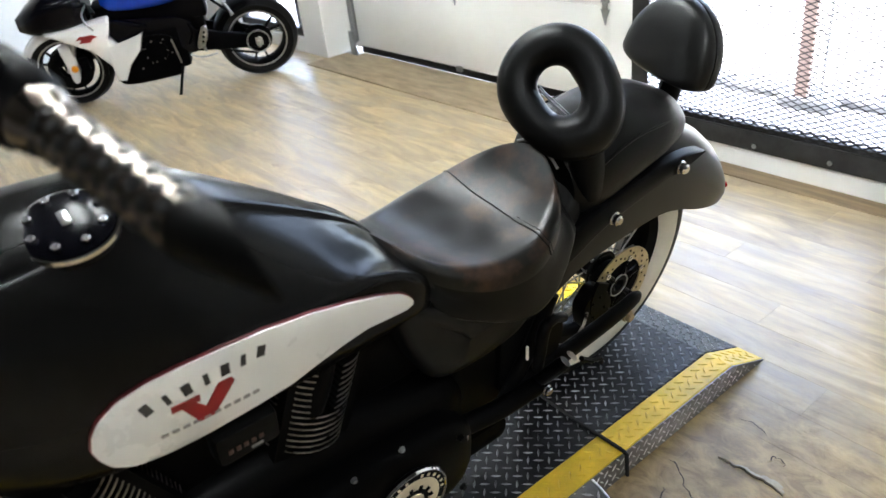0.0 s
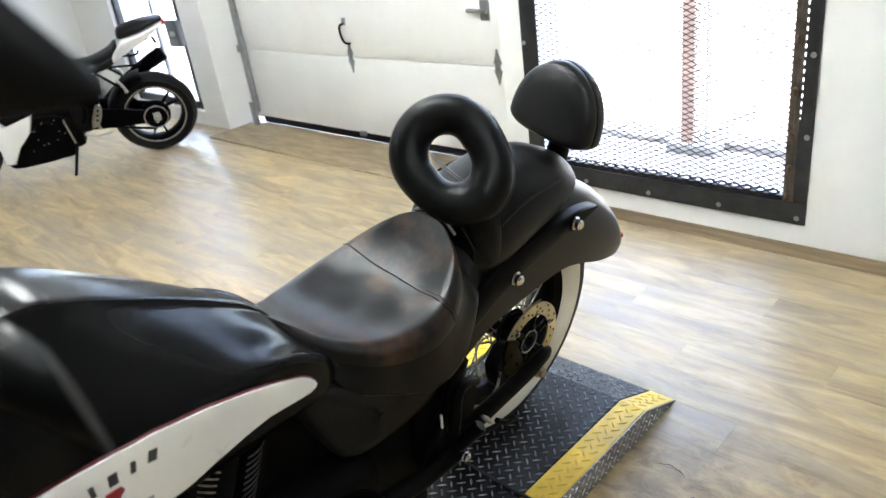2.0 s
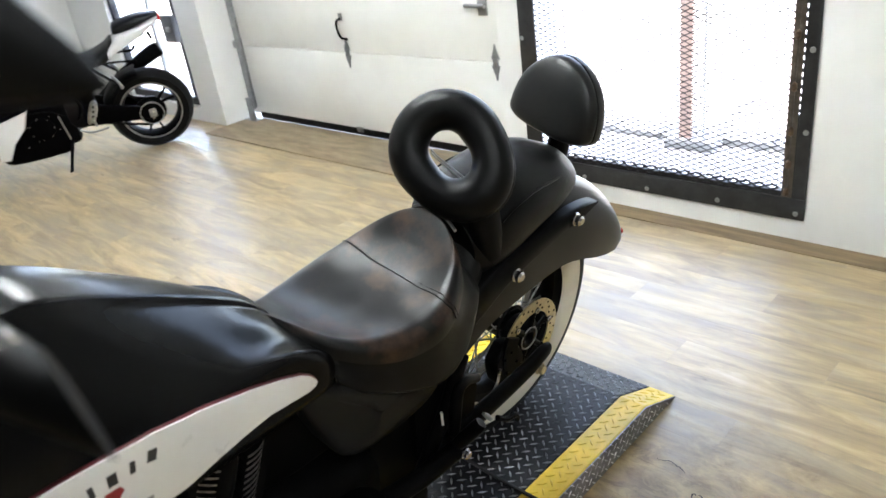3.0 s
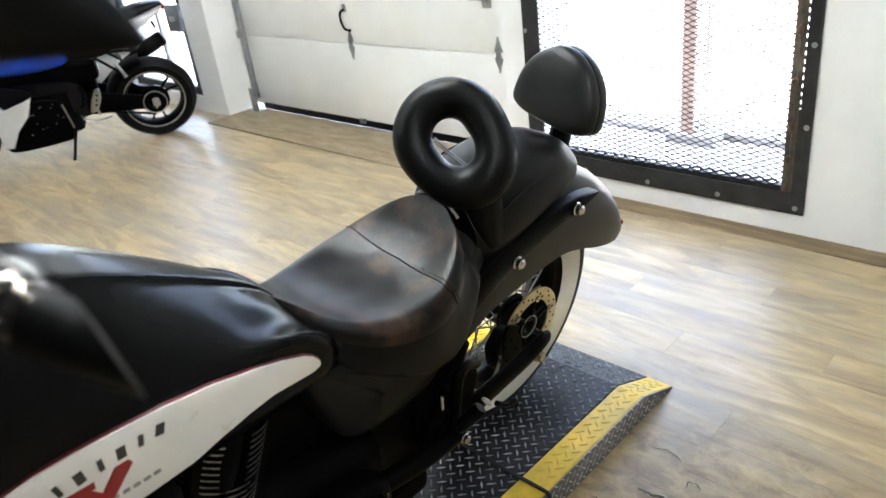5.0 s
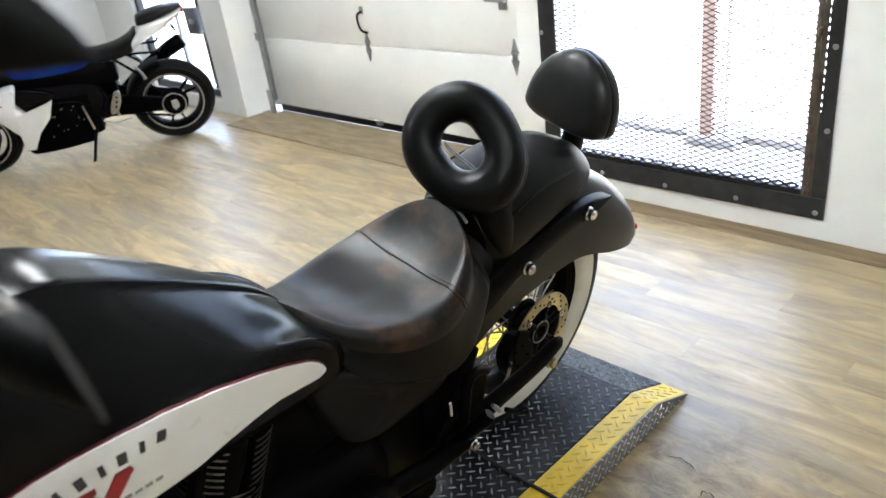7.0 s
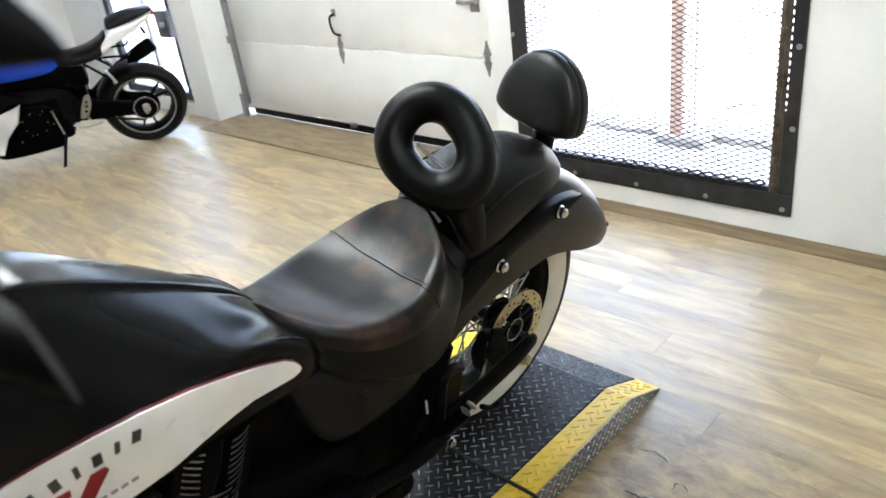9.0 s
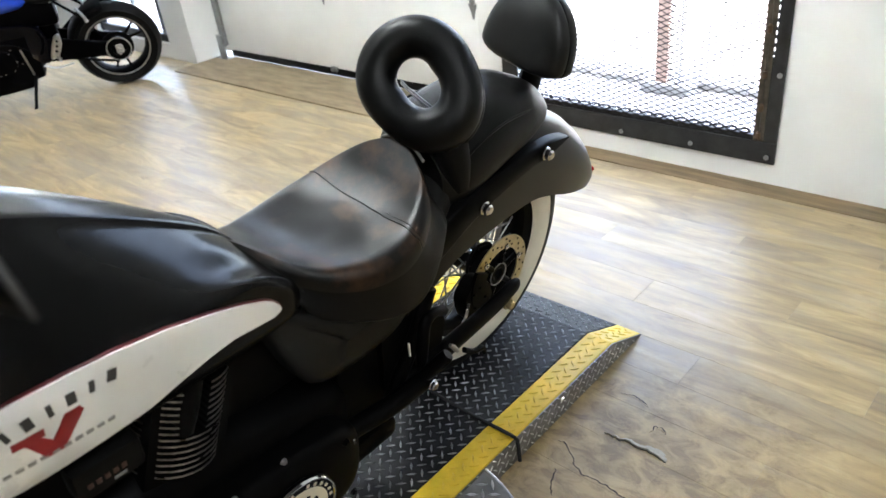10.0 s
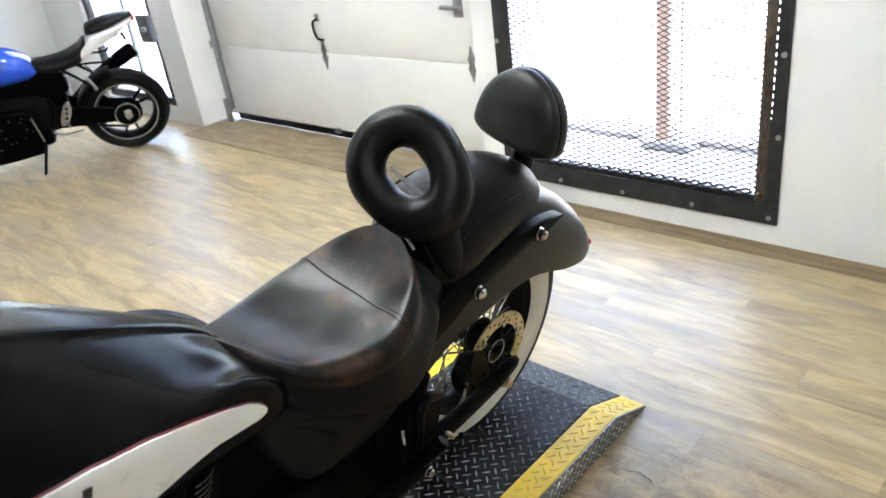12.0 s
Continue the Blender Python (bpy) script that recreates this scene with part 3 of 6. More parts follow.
def slab(x0, x1, parent, name, material, label="", top=0.0):
    bm = bmesh.new()
    prof = [(RY0, 0.0), (RYE, 0.0), (RYE, 0.004), (RYF, RZ + top), (RY0, RZ + top)]
    skin([[Vector((x0, u, w)) for u, w in prof], [Vector((x1, u, w)) for u, w in prof]], bm=bm)
    bmesh.ops.bevel(bm, geom=[e for e in bm.edges if abs(e.verts[0].co.y - e.verts[1].co.y) > 0.5 or True], offset=0.0025, segments=1, affect="EDGES")
    return part(name, bm, material, parent, label, smooth=False)


body = slab(RX0 + 0.09, RX1 - 0.09, rp, "deck", M_TREADB, "worn black tread plate deck")
edge_l = slab(RX1 - 0.089, RX1 - 0.004, rp, "edge_strip", M_TREADY, "yellow painted tread edge")
edge_r = slab(RX0, RX0 + 0.089, rp, "edge_strip", M_TREADY, "yellow painted tread edge")
bm = bmesh.new()
prof = [(RY0, 0.0), (RYE, 0.0), (RYE, 0.003), (RYF, RZ - 0.003), (RY0, RZ - 0.003)]
skin([[Vector((RX1 - 0.0035, u, w)) for u, w in prof], [Vector((RX1, u, w)) for u, w in prof]], bm=bm)
side = part("side_plate", bm, M_TREADS, rp, "bare metal tread plate side", smooth=False)


def lattice(inside, place, step=0.0268, reach=80, origin=(0.0, 0.0)):
    """Lozenges on a lattice turned by 45 degrees, by turns along either axis: each tip points at a neighbour's flank."""
    out = []
    for i in range(-reach, reach + 1):
        for j in range(-reach, reach + 1):
            u, v = origin[0] + (i - j) * step * 0.7071, origin[1] + (i + j) * step * 0.7071
            if not inside(u, v):
                continue
            p, tu, tv = place(u, v)
            a, c = (tu + tv).normalized(), (tv - tu).normalized()
            out.append((p, a, c) if (i + j) % 2 else (p, c, a))
    return out


def on_deck(x, y):
    sl = math.atan2(RZ - 0.004, RYE - RYF)
    if y < RYF:
        return Vector((x, y, RZ + 0.0002)), Vector((1, 0, 0)), Vector((0, 1, 0))
    return Vector((x, y, RZ - (y - RYF) * math.tan(sl) + 0.0002)), Vector((1, 0, 0)), Vector((0, math.cos(sl), -math.sin(sl)))


def deck_cells(x0, x1, y0, y1):
    return lattice(lambda u, v: x0 < u < x1 and y0 < v < y1, on_deck, origin=((x0 + x1) / 2, -0.25))


lugs(deck_cells(RX0 + 0.10, RX1 - 0.098, -1.1, RYE - 0.012), "tread_pattern", M_LUGB, body, 0.029, 0.0060, 0.003)
lugs(deck_cells(RX1 - 0.081, RX1 - 0.01, -1.1, RYE - 0.012), "tread_pattern", M_TREADY, edge_l, 0.031, 0.006, 0.0025)
lugs(deck_cells(RX0 + 0.01, RX0 + 0.082, -1.1, RYE - 0.012), "tread_pattern", M_TREADY, edge_r, 0.031, 0.006, 0.0025)
cells = lattice(lambda u, v: -0.8 < u < RYE - 0.012 and 0.006 < v < RZ - 0.008 and (u < RYF - 0.005 or v < (RYE - u) * 0.43 - 0.005), lambda u, v: (Vector((RX1 + 0.0002, u, v)), Vector((0, 1, 0)), Vector((0, 0, 1))), 0.0225, 60, (-0.1, 0.04))
V, F = [], []
for p, a, c in cells:
    i = len(V)
    nx = Vector((0.002, 0, 0))
    V += [p - a * 0.0125, p + c * 0.0028, p + a * 0.0125, p - c * 0.0028, p - a * 0.007 + nx, p + a * 0.007 + nx]
    F += [(i, i + 1, i + 5, i + 4), (i + 1, i + 2, i + 5), (i + 2, i + 3, i + 4, i + 5), (i + 3, i, i + 4)]
tagged(raw("tread_pattern", [tuple(v) for v in V], F, M_LUGS, side), kind="stuff")

# half-round side flap that slopes from the deck's edge to the floor
fl = thing("side_flap", "half-round bare aluminium tread flap beside the ramp", "ramp flap")
FC = (RX1 + 0.002, -0.62)
FRAD, FW = 0.325, 0.30


def flap_z(x):
    return RZ - 0.004 - (x - FC[0]) / FW * (RZ - 0.009)


top, low = [], []
arc = [(FC[0] + FW * math.sin(a), FC[1] + FRAD * math.cos(a)) for a in [math.pi * k / 36 for k in range(37)]]
for x, y in arc:
    top.append(Vector((x, y, flap_z(x))))
    low.append(Vector((x, y, flap_z(x) - 0.0045)))
plate = part("plate", skin([low, top]), M_TREADS, fl, smooth=False)
part("rolled_edge", tube([p + Vector((0, 0, -0.001)) for p in top], 0.0034, sides=8), M_LUGS, plate, "bright rolled edge")
cells = lattice(lambda u, v: u > FC[0] + 0.008 and ((u - FC[0]) / (FW - 0.014)) ** 2 + ((v - FC[1]) / (FRAD - 0.014)) ** 2 < 1, lambda u, v: (Vector((u, v, flap_z(u) + 0.0002)), Vector((1, 0, -(RZ - 0.009) / FW)).normalized(), Vector((0, 1, 0))), 0.0268, 26, FC)
lugs(cells, "tread_pattern", M_LUGS, plate, 0.032, 0.0068)

strap = thing("tie_strap", "black webbing strap lying over the ramp edge", "strap")
part("webbing", tube([(-0.05, -0.165, RZ + 0.007), (0.10, -0.172, RZ + 0.006), (0.24, -0.172, RZ + 0.006), (RX1 + 0.004, -0.172, RZ + 0.002), (RX1 + 0.008, -0.171, RZ - 0.012), (RX1 + 0.008, -0.168, 0.003)], 0.0055, 30, 8, flat=0.9), M_STRAP, strap)

# ---------------------------------------------------------------- the cruiser
BIKE = pose(-0.03, 0.04, RZ + 0.001, 0, LEANB, 0)
bk = thing("cruiser_motorcycle", "matte black cruiser motorcycle with cream tank panels on a ramp", "motorcycle", BIKE)
WR = 0.357
WC = (-0.079, 0.004, 0.345)


def wheel(parent, name, centre, r, w, rim_r, rim_mat, label=""):
    c = Vector(centre)
    wh = part(name, lathe([(-0.03, 0.028), (-0.05, 0.05), (-0.05, 0.06), (-0.03, 0.045), (0.03, 0.045), (0.05, 0.06), (0.05, 0.05), (0.03, 0.028)], "x", 24, c, closed=True), M_SATIN, parent, label)
    h = w / 2
    prof = [(-h * 0.55, rim_r), (-h * 0.86, rim_r + (r - rim_r) * 0.25), (-h, rim_r + (r - rim_r) * 0.5), (-h * 0.99, r - 0.045), (-h * 0.95, r - 0.022), (-h * 0.85, r - 0.009), (-h * 0.5, r - 0.002), (0, r), (h * 0.5, r - 0.002), (h * 0.85, r - 0.009), (h * 0.95, r - 0.022), (h * 0.99, r - 0.045), (h, rim_r + (r - rim_r) * 0.5), (h * 0.86, rim_r + (r - rim_r) * 0.25), (h * 0.55, rim_r)]
    part("tyre", lathe(prof, "x", 64, c, closed=True), M_RUBBER, wh)
    part("rim", lathe([(-h * 0.62, rim_r + 0.012), (-h * 0.5, rim_r - 0.008), (-h * 0.2, rim_r - 0.02), (h * 0.2, rim_r - 0.02), (h * 0.5, rim_r - 0.008), (h * 0.62, rim_r + 0.012), (h * 0.4, rim_r + 0.004), (-h * 0.4, rim_r + 0.004)], "x", 64, c, closed=True), rim_mat, wh)
    return wh


rw = wheel(bk, "rear_wheel", WC, WR, 0.135, 0.222, M_SATIN)
c = Vector(WC)
part("whitewall", lathe([(0.060, 0.232), (0.067, 0.250), (0.0697, 0.275), (0.0697, 0.298), (0.0690, 0.308), (0.0600, 0.308), (0.0620, 0.275), (0.058, 0.240)], "x", 64, c, closed=True), M_WHITEWALL, rw, "cream whitewall band")
part("whitewall", lathe([(-0.060, 0.232), (-0.067, 0.250), (-0.0697, 0.275), (-0.0697, 0.298), (-0.0690, 0.308), (-0.0600, 0.308), (-0.0620, 0.275), (-0.058, 0.240)], "x", 64, c, closed=True), M_WHITEWALL, rw, "cream whitewall band")
for k in range(40):
    a = 2 * math.pi * k / 40
    s = 1 if k % 2 else -1
    b = a + (0.55 if (k // 2) % 2 else -0.55)
    p0 = c + Vector((s * 0.042, 0.055 * math.cos(b), 0.055 * math.sin(b)))
    p1 = c + Vector((s * 0.008, 0.205 * math.cos(a), 0.205 * math.sin(a)))
    # lower spokes get the dimmer metal: shade put into their colour
    part("spoke", tube([p0, p1], 0.0026, sides=6), M_STEEL if math.sin(a) > -0.1 else M_FIN, rw)
dcen = c + Vector((0, 0, -0.010))
bd = part("brake_disc", lathe([(0.115, 0.082), (0.115, 0.119), (0.119, 0.119), (0.119, 0.082)], "x", 56, dcen, closed=True), M_DISC, rw, "brass-toned drilled brake disc")
for k in range(36):
    a = 2 * math.pi * k / 36
    rr = 0.092 + 0.0095 * (k % 3)
    part("drilled_hole", disc(0.0034, 0.002, "x", dcen + Vector((0.1195, rr * math.cos(a), rr * math.sin(a))), 8), M_SATIN, bd)
dc = part("disc_carrier", lathe([(0.06, 0.0005), (0.108, 0.012), (0.116, 0.020), (0.116, 0.030), (0.108, 0.038), (0.104, 0.052), (0.09, 0.054), (0.06, 0.05)], "x", 32, dcen), M_SATIN, rw, "dark disc carrier")
part("carrier_lip", lathe([(0.1155, 0.031), (0.1175, 0.032), (0.1175, 0.0345), (0.1155, 0.0355)], "x", 40, dcen, closed=True), M_GALV, dc)
for k in range(6):
    a = 2 * math.pi * k / 6 + 0.25
    d = Vector((0, math.cos(a), math.sin(a)))
    q = dcen + Vector((0.110, 0, 0))
    bm = tube([q + d * 0.036, q + d * 0.060, q + d * 0.084], [0.010, 0.008, 0.009], 6, 8)
    disc(0.011, 0.012, "x", q + Vector((0.004, 0, 0)) + d * 0.086, 10, bm=bm)
    part("carrier_arm", bm, M_SATIN, rw)
    part("carrier_rivet", lathe([(0.010, 0.004), (0.0125, 0.0045), (0.0125, 0.0085), (0.010, 0.0095)], "x", 16, q + d * 0.086, closed=True), M_CHROME, rw, "bright rivet ring")


def arch(crown, skirt, w, n=15, e=0.6, half=None):
    """An inverted U between the two skirts over a crown point, (y, z) each."""
    ring = []
    for k in range(n):
        a = -math.pi / 2 + math.pi * k / (n - 1)
        u = abs(math.cos(a)) ** e
        s = math.copysign(abs(math.sin(a)) ** 0.8, math.sin(a))
        ring.append(Vector((w * s, skirt[0] + (crown[0] - skirt[0]) * u, skirt[1] + (crown[1] - skirt[1]) * u)))
    return ring


# rear fender
FEN = [((-0.36, 0.66), (-0.40, 0.50), 0.105), ((-0.24, 0.765), (-0.28, 0.57), 0.110), ((-0.10, 0.815), (-0.14, 0.600), 0.115), ((0.05, 0.812), (0.0, 0.608), 0.117), ((0.17, 0.765), (0.09, 0.585), 0.117), ((0.265, 0.695), (0.165, 0.553), 0.114), ((0.335, 0.615), (0.235, 0.527), 0.108), ((0.365, 0.555), (0.30, 0.508), 0.098), ((0.362, 0.520), (0.335, 0.506), 0.088)]
cs = spline([(a[0], a[1], w) for a, b, w in FEN], 33)
ss = spline([(b[0], b[1], 0) for a, b, w in FEN], 33)
outer = [arch((a.x, a.y), (b.x, b.y), a.z) for a, b in zip(cs, ss)]
inner = [arch((a.x, a.y - 0.006), (b.x, b.y + 0.001), a.z - 0.006) for a, b in zip(cs, ss)]
bm = bmesh.new()
vo = [[bm.verts.new(p) for p in r] for r in outer]
vi = [[bm.verts.new(p) for p in r] for r in inner]
for a, b in zip(vo, vo[1:]):
    for i in range(14):
        bm.faces.new((a[i], a[i + 1], b[i + 1], b[i]))
for a, b in zip(vi, vi[1:]):
    for i in range(14):
        bm.faces.new((a[i + 1], a[i], b[i], b[i + 1]))
for i in range(32):
    bm.faces.new((vo[i][0], vo[i + 1][0], vi[i + 1][0], vi[i][0]))
    bm.faces.new((vo[i + 1][14], vo[i][14], vi[i][14], vi[i + 1][14]))
for i in range(14):
    bm.faces.new((vo[0][i + 1], vo[0][i], vi[0][i], vi[0][i + 1]))
    bm.faces.new((vo[32][i], vo[32][i + 1], vi[32][i + 1], vi[32][i]))
fender = part("rear_fender", bm, M_FENDER, bk, "matte black rear fender")
part("marker_lens", disc(0.009, 0.012, "y", (0.075, 0.356, 0.533), 12), M_LENSR, fender, "small red marker lens")
# fender strut
for s in (1, -1):
    pts = spline([(s * 0.116, -0.47, 0.545), (s * 0.119, -0.42, 0.622), (s * 0.122, -0.32, 0.676), (s * 0.124, -0.224, 0.716), (s * 0.125, -0.08, 0.741), (s * 0.124, 0.01, 0.746), (s * 0.120, 0.07, 0.744), (s * 0.112, 0.130, 0.738)], 40)
    hs = spline([(v, 0, 0) for v in (0.040, 0.040, 0.038, 0.035, 0.027, 0.022, 0.015, 0.0015)], 40)
    rings = []
    for i, p in enumerate(pts):
        t = (pts[min(i + 1, 39)] - pts[max(i - 1, 0)]).normalized()
        q = Vector((1, 0, 0)).cross(t).normalized()
        q = q if q.z > 0 else -q
        hh, d = max(0.001, hs[i].x), Vector((s, 0, 0))
        rings.append([p + q * hh - d * 0.022, p + q * hh, p + q * hh * 0.93 + d * 0.005, p + q * hh * 0.72 + d * 0.009, p - q * hh * 0.72 + d * 0.010, p - q * hh * 0.93 + d * 0.006, p - q * hh, p - q * hh - d * 0.022])
    fs = part("fender_strut", skin(rings), M_SATIN, bk)
    for y, z in ((0.004, 0.750), (-0.218, 0.706)):
        bolt("chrome_bolt", (s * 0.141, y, z), 0.013, fs, M_CHROME, "x", "chrome bolt", 8, 0.022)


def pad(stations, e=2.6, n=28, under=0.0):
    """Upholstered form: stations of (y, half width, top, bottom, crown drop at the side)."""
    rings = []
    ys = spline([(s[0], s[1], s[2]) for s in stations], 30)
    zs = spline([(s[3], s[4], 0) for s in stations], 30)
    for a, b in zip(ys, zs):
        y, w, t, bo, dr = a.x, max(a.y, 0.004), a.z, b.x, b.y
        ring = []
        for k in range(n):
            th = 2 * math.pi * k / n
            cx = math.copysign(abs(math.cos(th)) ** (2 / e), math.cos(th))
            cz = math.copysign(abs(math.sin(th)) ** (2 / e), math.sin(th))
            mid, hh = (t - dr + bo) / 2, (t - dr - bo) / 2
            z = mid + hh * cz
            if cz > 0:
                z += dr * (1 - min(1, abs(cx)) ** 2.0) * min(1, cz * 1.15)
            ring.append(Vector((w * cx, y, z)))
        rings.append(ring)
    return skin(rings)


# rider seat: stations of (y, crown half width, crown height, hem half width, hem height)
SEAT = [(-0.782, 0.006, 0.852, 0.030, 0.838), (-0.77, 0.018, 0.851, 0.060, 0.825), (-0.74, 0.050, 0.828, 0.104, 0.798), (-0.70, 0.092, 0.797, 0.138, 0.706), (-0.66, 0.124, 0.777, 0.156, 0.680), (-0.62, 0.144, 0.765, 0.168, 0.660), (-0.58, 0.158, 0.760, 0.177, 0.641), (-0.54, 0.165, 0.760, 0.182, 0.624), (-0.50, 0.167, 0.764, 0.183, 0.613), (-0.46, 0.160, 0.774, 0.180, 0.613), (-0.42, 0.144, 0.793, 0.174, 0.633), (-0.38, 0.114, 0.820, 0.160, 0.668), (-0.352, 0.066, 0.848, 0.146, 0.700), (-0.338, 0.020, 0.860, 0.136, 0.712), (-0.330, 0.004, 0.850, 0.130, 0.720)]
SY = spline([(s[0], s[1], s[2]) for s in SEAT], 90)
SB = spline([(s[3], s[4], 0) for s in SEAT], 90)


def seat_at(y):
    k = min(range(90), key=lambda i: abs(SY[i].x - y))
    return max(SY[k].y, 0.003), SY[k].z


def on_seat(x, y):
    """Height of the cushion: a shallow dish that turns up to a soft crown."""
    w, z = seat_at(y)
    u = min(1.0, abs(x) / w)
    r = u / 0.88
    dish = 0.013 * (1 - r * r) if r < 1 else 0.42 * (u - 0.88) ** 2
    return z - dish * min(1.0, w / 0.12) ** 2 + 0.004 * noise.noise(Vector((x * 13, y * 13, 1.7))) * (1 - u ** 4)


rings = []
for a, b in zip(SY, SB):
    y, w, z, hw, hz = a.x, max(a.y, 0.003), a.z, b.x, b.y
    half = [(w * u, on_seat(w * u, y)) for u in (0.0, 0.12, 0.24, 0.36, 0.48, 0.60, 0.71, 0.80, 0.88, 0.94, 0.98)]
    half += [(w + 0.0030, z - 0.0095), (w + 0.0070, z - 0.0145), (w + 0.0103, z - 0.021)]
    for f in (0.16, 0.3, 0.45, 0.6, 0.75, 0.88, 0.96, 1.0):
        # the side falls away under the crown and flares again to the hem
        flare = f + 0.10 * math.sin(2 * math.pi * f) * -1
        half.append((w + 0.012 + (hw - w - 0.012) * max(0.0, flare), z - 0.030 + (hz - z + 0.030) * f))
    half.append((hw - 0.012, hz - 0.004))
    rings.append([Vector((x, y, zz)) for x, zz in half] + [Vector((-x, y, zz)) for x, zz in reversed(half[1:])])
bm = skin(rings)
# sides: no brown wear, and reflections cut because they mirror a darker room
for f in bm.faces:
    c = f.calc_center_median()
    if c.z < float(np.interp(c.y, [p.x for p in SY], [p.z for p in SY])) - 0.045:
        f.material_index = 1
seat = part("rider_seat", bm, [M_SEAT, M_SEATSIDE], bk, "worn brown-black leather solo seat with a cross seam", angle=75)
for off, rr, x0, x1 in ((0.0, 0.0017, -0.999, 0.999), (0.0075, 0.0009, 0.45, 0.999)):
    pts = []
    for k in range(33):
        u = x0 + (x1 - x0) * k / 32
        x = 0.157 * u
        y = -0.449 + off - 0.012 * max(0.0, x / 0.157) ** 1.5
        pts.append((x, y, on_seat(x, y) + 0.0002))
    w, z = seat_at(pts[-1][1])
    pts += [(w + 0.010, pts[-1][1] + 0.004, z - 0.012), (w + 0.0135, pts[-1][1] + 0.010, z - 0.034)]
    part("seam", tube(pts, rr, sides=6), M_PLEATHER, seat)
part("hem", tube([(b.x - 0.004, a.x, b.y - 0.001) for a, b in list(zip(SY, SB))[18:84]], 0.0032, sides=6), M_PLEATHER, seat)
part("nose_trim", tube([(-0.022, -0.768, 0.846), (-0.012, -0.780, 0.860), (0.0, -0.784, 0.865), (0.012, -0.781, 0.859), (0.024, -0.770, 0.846)], 0.0042, 14, 8), M_RUBBER, seat, "black rubber lip at the nose")
# frame cover under the seat and the side covers
part("seat_base", pad([(-0.72, 0.08, 0.73, 0.62, 0), (-0.66, 0.12, 0.71, 0.60, 0), (-0.58, 0.14, 0.70, 0.58, 0), (-0.48, 0.145, 0.70, 0.56, 0), (-0.40, 0.140, 0.73, 0.56, 0), (-0.35, 0.125, 0.76, 0.58, 0), (-0.30, 0.11, 0.80, 0.60, 0), (-0.27, 0.09, 0.80, 0.64, 0)], 3.6, 40), M_COVER, bk, "black seat base")
for s in (1, -1):
    prof = [(-0.807, 0.769), (-0.761, 0.748), (-0.69, 0.707), (-0.61, 0.666), (-0.52, 0.632), (-0.455, 0.622), (-0.448, 0.572), (-0.486, 0.536), (-0.556, 0.522), (-0.62, 0.520), (-0.68, 0.524), (-0.718, 0.541), (-0.744, 0.584), (-0.773, 0.663), (-0.795, 0.730)]
    P = spline([(0.0, y, z) for y, z in prof + [prof[0]]], 70)[:-1]
    cen = sum(P, Vector()) / len(P)
    rings = []
    for f, x in ((1.0, 0.05), (1.0, 0.128), (0.985, 0.136), (0.95, 0.142), (0.80, 0.151), (0.55, 0.157), (0.30, 0.160), (0.04, 0.161)):
        rings.append([Vector((s * (x - 0.10 * max(0.0, -0.66 - p.y)), cen.y + (p.y - cen.y) * f, cen.z + (p.z - cen.z) * f)) for p in P])
    part("side_cover", skin(rings), M_COVER, bk, "matte textured black side cover")
part("rear_piping", tube([(-0.044, -0.343, 0.858), (-0.031, -0.334, 0.863), (0.002, -0.331, 0.864), (0.045, -0.338, 0.860), (0.078, -0.348, 0.850)], 0.0034, 16, 8), M_GREYINK, seat, "pale grey piping at the rear edge")
# pillion seat on the fender
pil = part("pillion_seat", pad([(-0.31, 0.10, 0.86, 0.70, 0.03), (-0.25, 0.128, 0.90, 0.70, 0.03), (-0.14, 0.132, 0.922, 0.735, 0.028), (-0.03, 0.125, 0.915, 0.765, 0.028), (0.05, 0.100, 0.885, 0.780, 0.024), (0.095, 0.062, 0.850, 0.785, 0.018), (0.11, 0.02, 0.830, 0.795, 0.005)], 2.8), M_PLEATHER, bk, "black vinyl pillion pad")

for s in (1, -1):
    part("piping", tube([(s * x, y, z) for x, y, z in ((0.116, -0.262, 0.835), (0.121, -0.21, 0.862), (0.119, -0.14, 0.873), (0.115, -0.06, 0.869), (0.099, 0.02, 0.853), (0.062, 0.082, 0.836))], 0.0028, 20, 6), M_PLEATHER, pil)
# ring shaped rider backrest
def ring_pad(centre, R, r, normal, spin, lower):
    """A padded ring facing normal, drawn out towards the angle spin in its plane."""
    n = Vector(normal).normalized()
    u = Vector((0, 0, 1)).cross(n).normalized()
    v = n.cross(u).normalized()
    a0 = radians(spin)
    rings = []
    for k in range(64):
        a = 2 * math.pi * k / 64
        d = u * math.cos(a) + v * math.sin(a)
        f = max(0.0, math.cos(a - a0)) ** 2.6
        p = Vector(centre) + d * R * (1 + lower * f)
        rr = r * (1 + 0.14 * f)
        rings.append([p + d * rr * math.cos(b) + n * rr * (0.95 if math.sin(b) > 0 else 0.62) * math.sin(b) for b in (2 * math.pi * j / 24 for j in range(24))])
    return _turn(rings, True, None)


rb = part("ring_backrest", ring_pad((0.004, -0.296, 0.990), 0.077, 0.0415, (0.42, -0.76, 0.50), -46, 0.50), M_PLEATHER, bk, "black padded ring-shaped rider backrest")
part("back_shell", ring_pad((-0.006, -0.279, 0.979), 0.080, 0.039, (0.42, -0.76, 0.50), -46, 0.50), M_SATIN, rb)
part("backrest_post", tube([(0.02, -0.245, 0.88), (0.01, -0.225, 0.81), (0.0, -0.22, 0.72)], [0.045, 0.055, 0.06], 10, 14, flat=1.3), M_PLEATHER, bk)
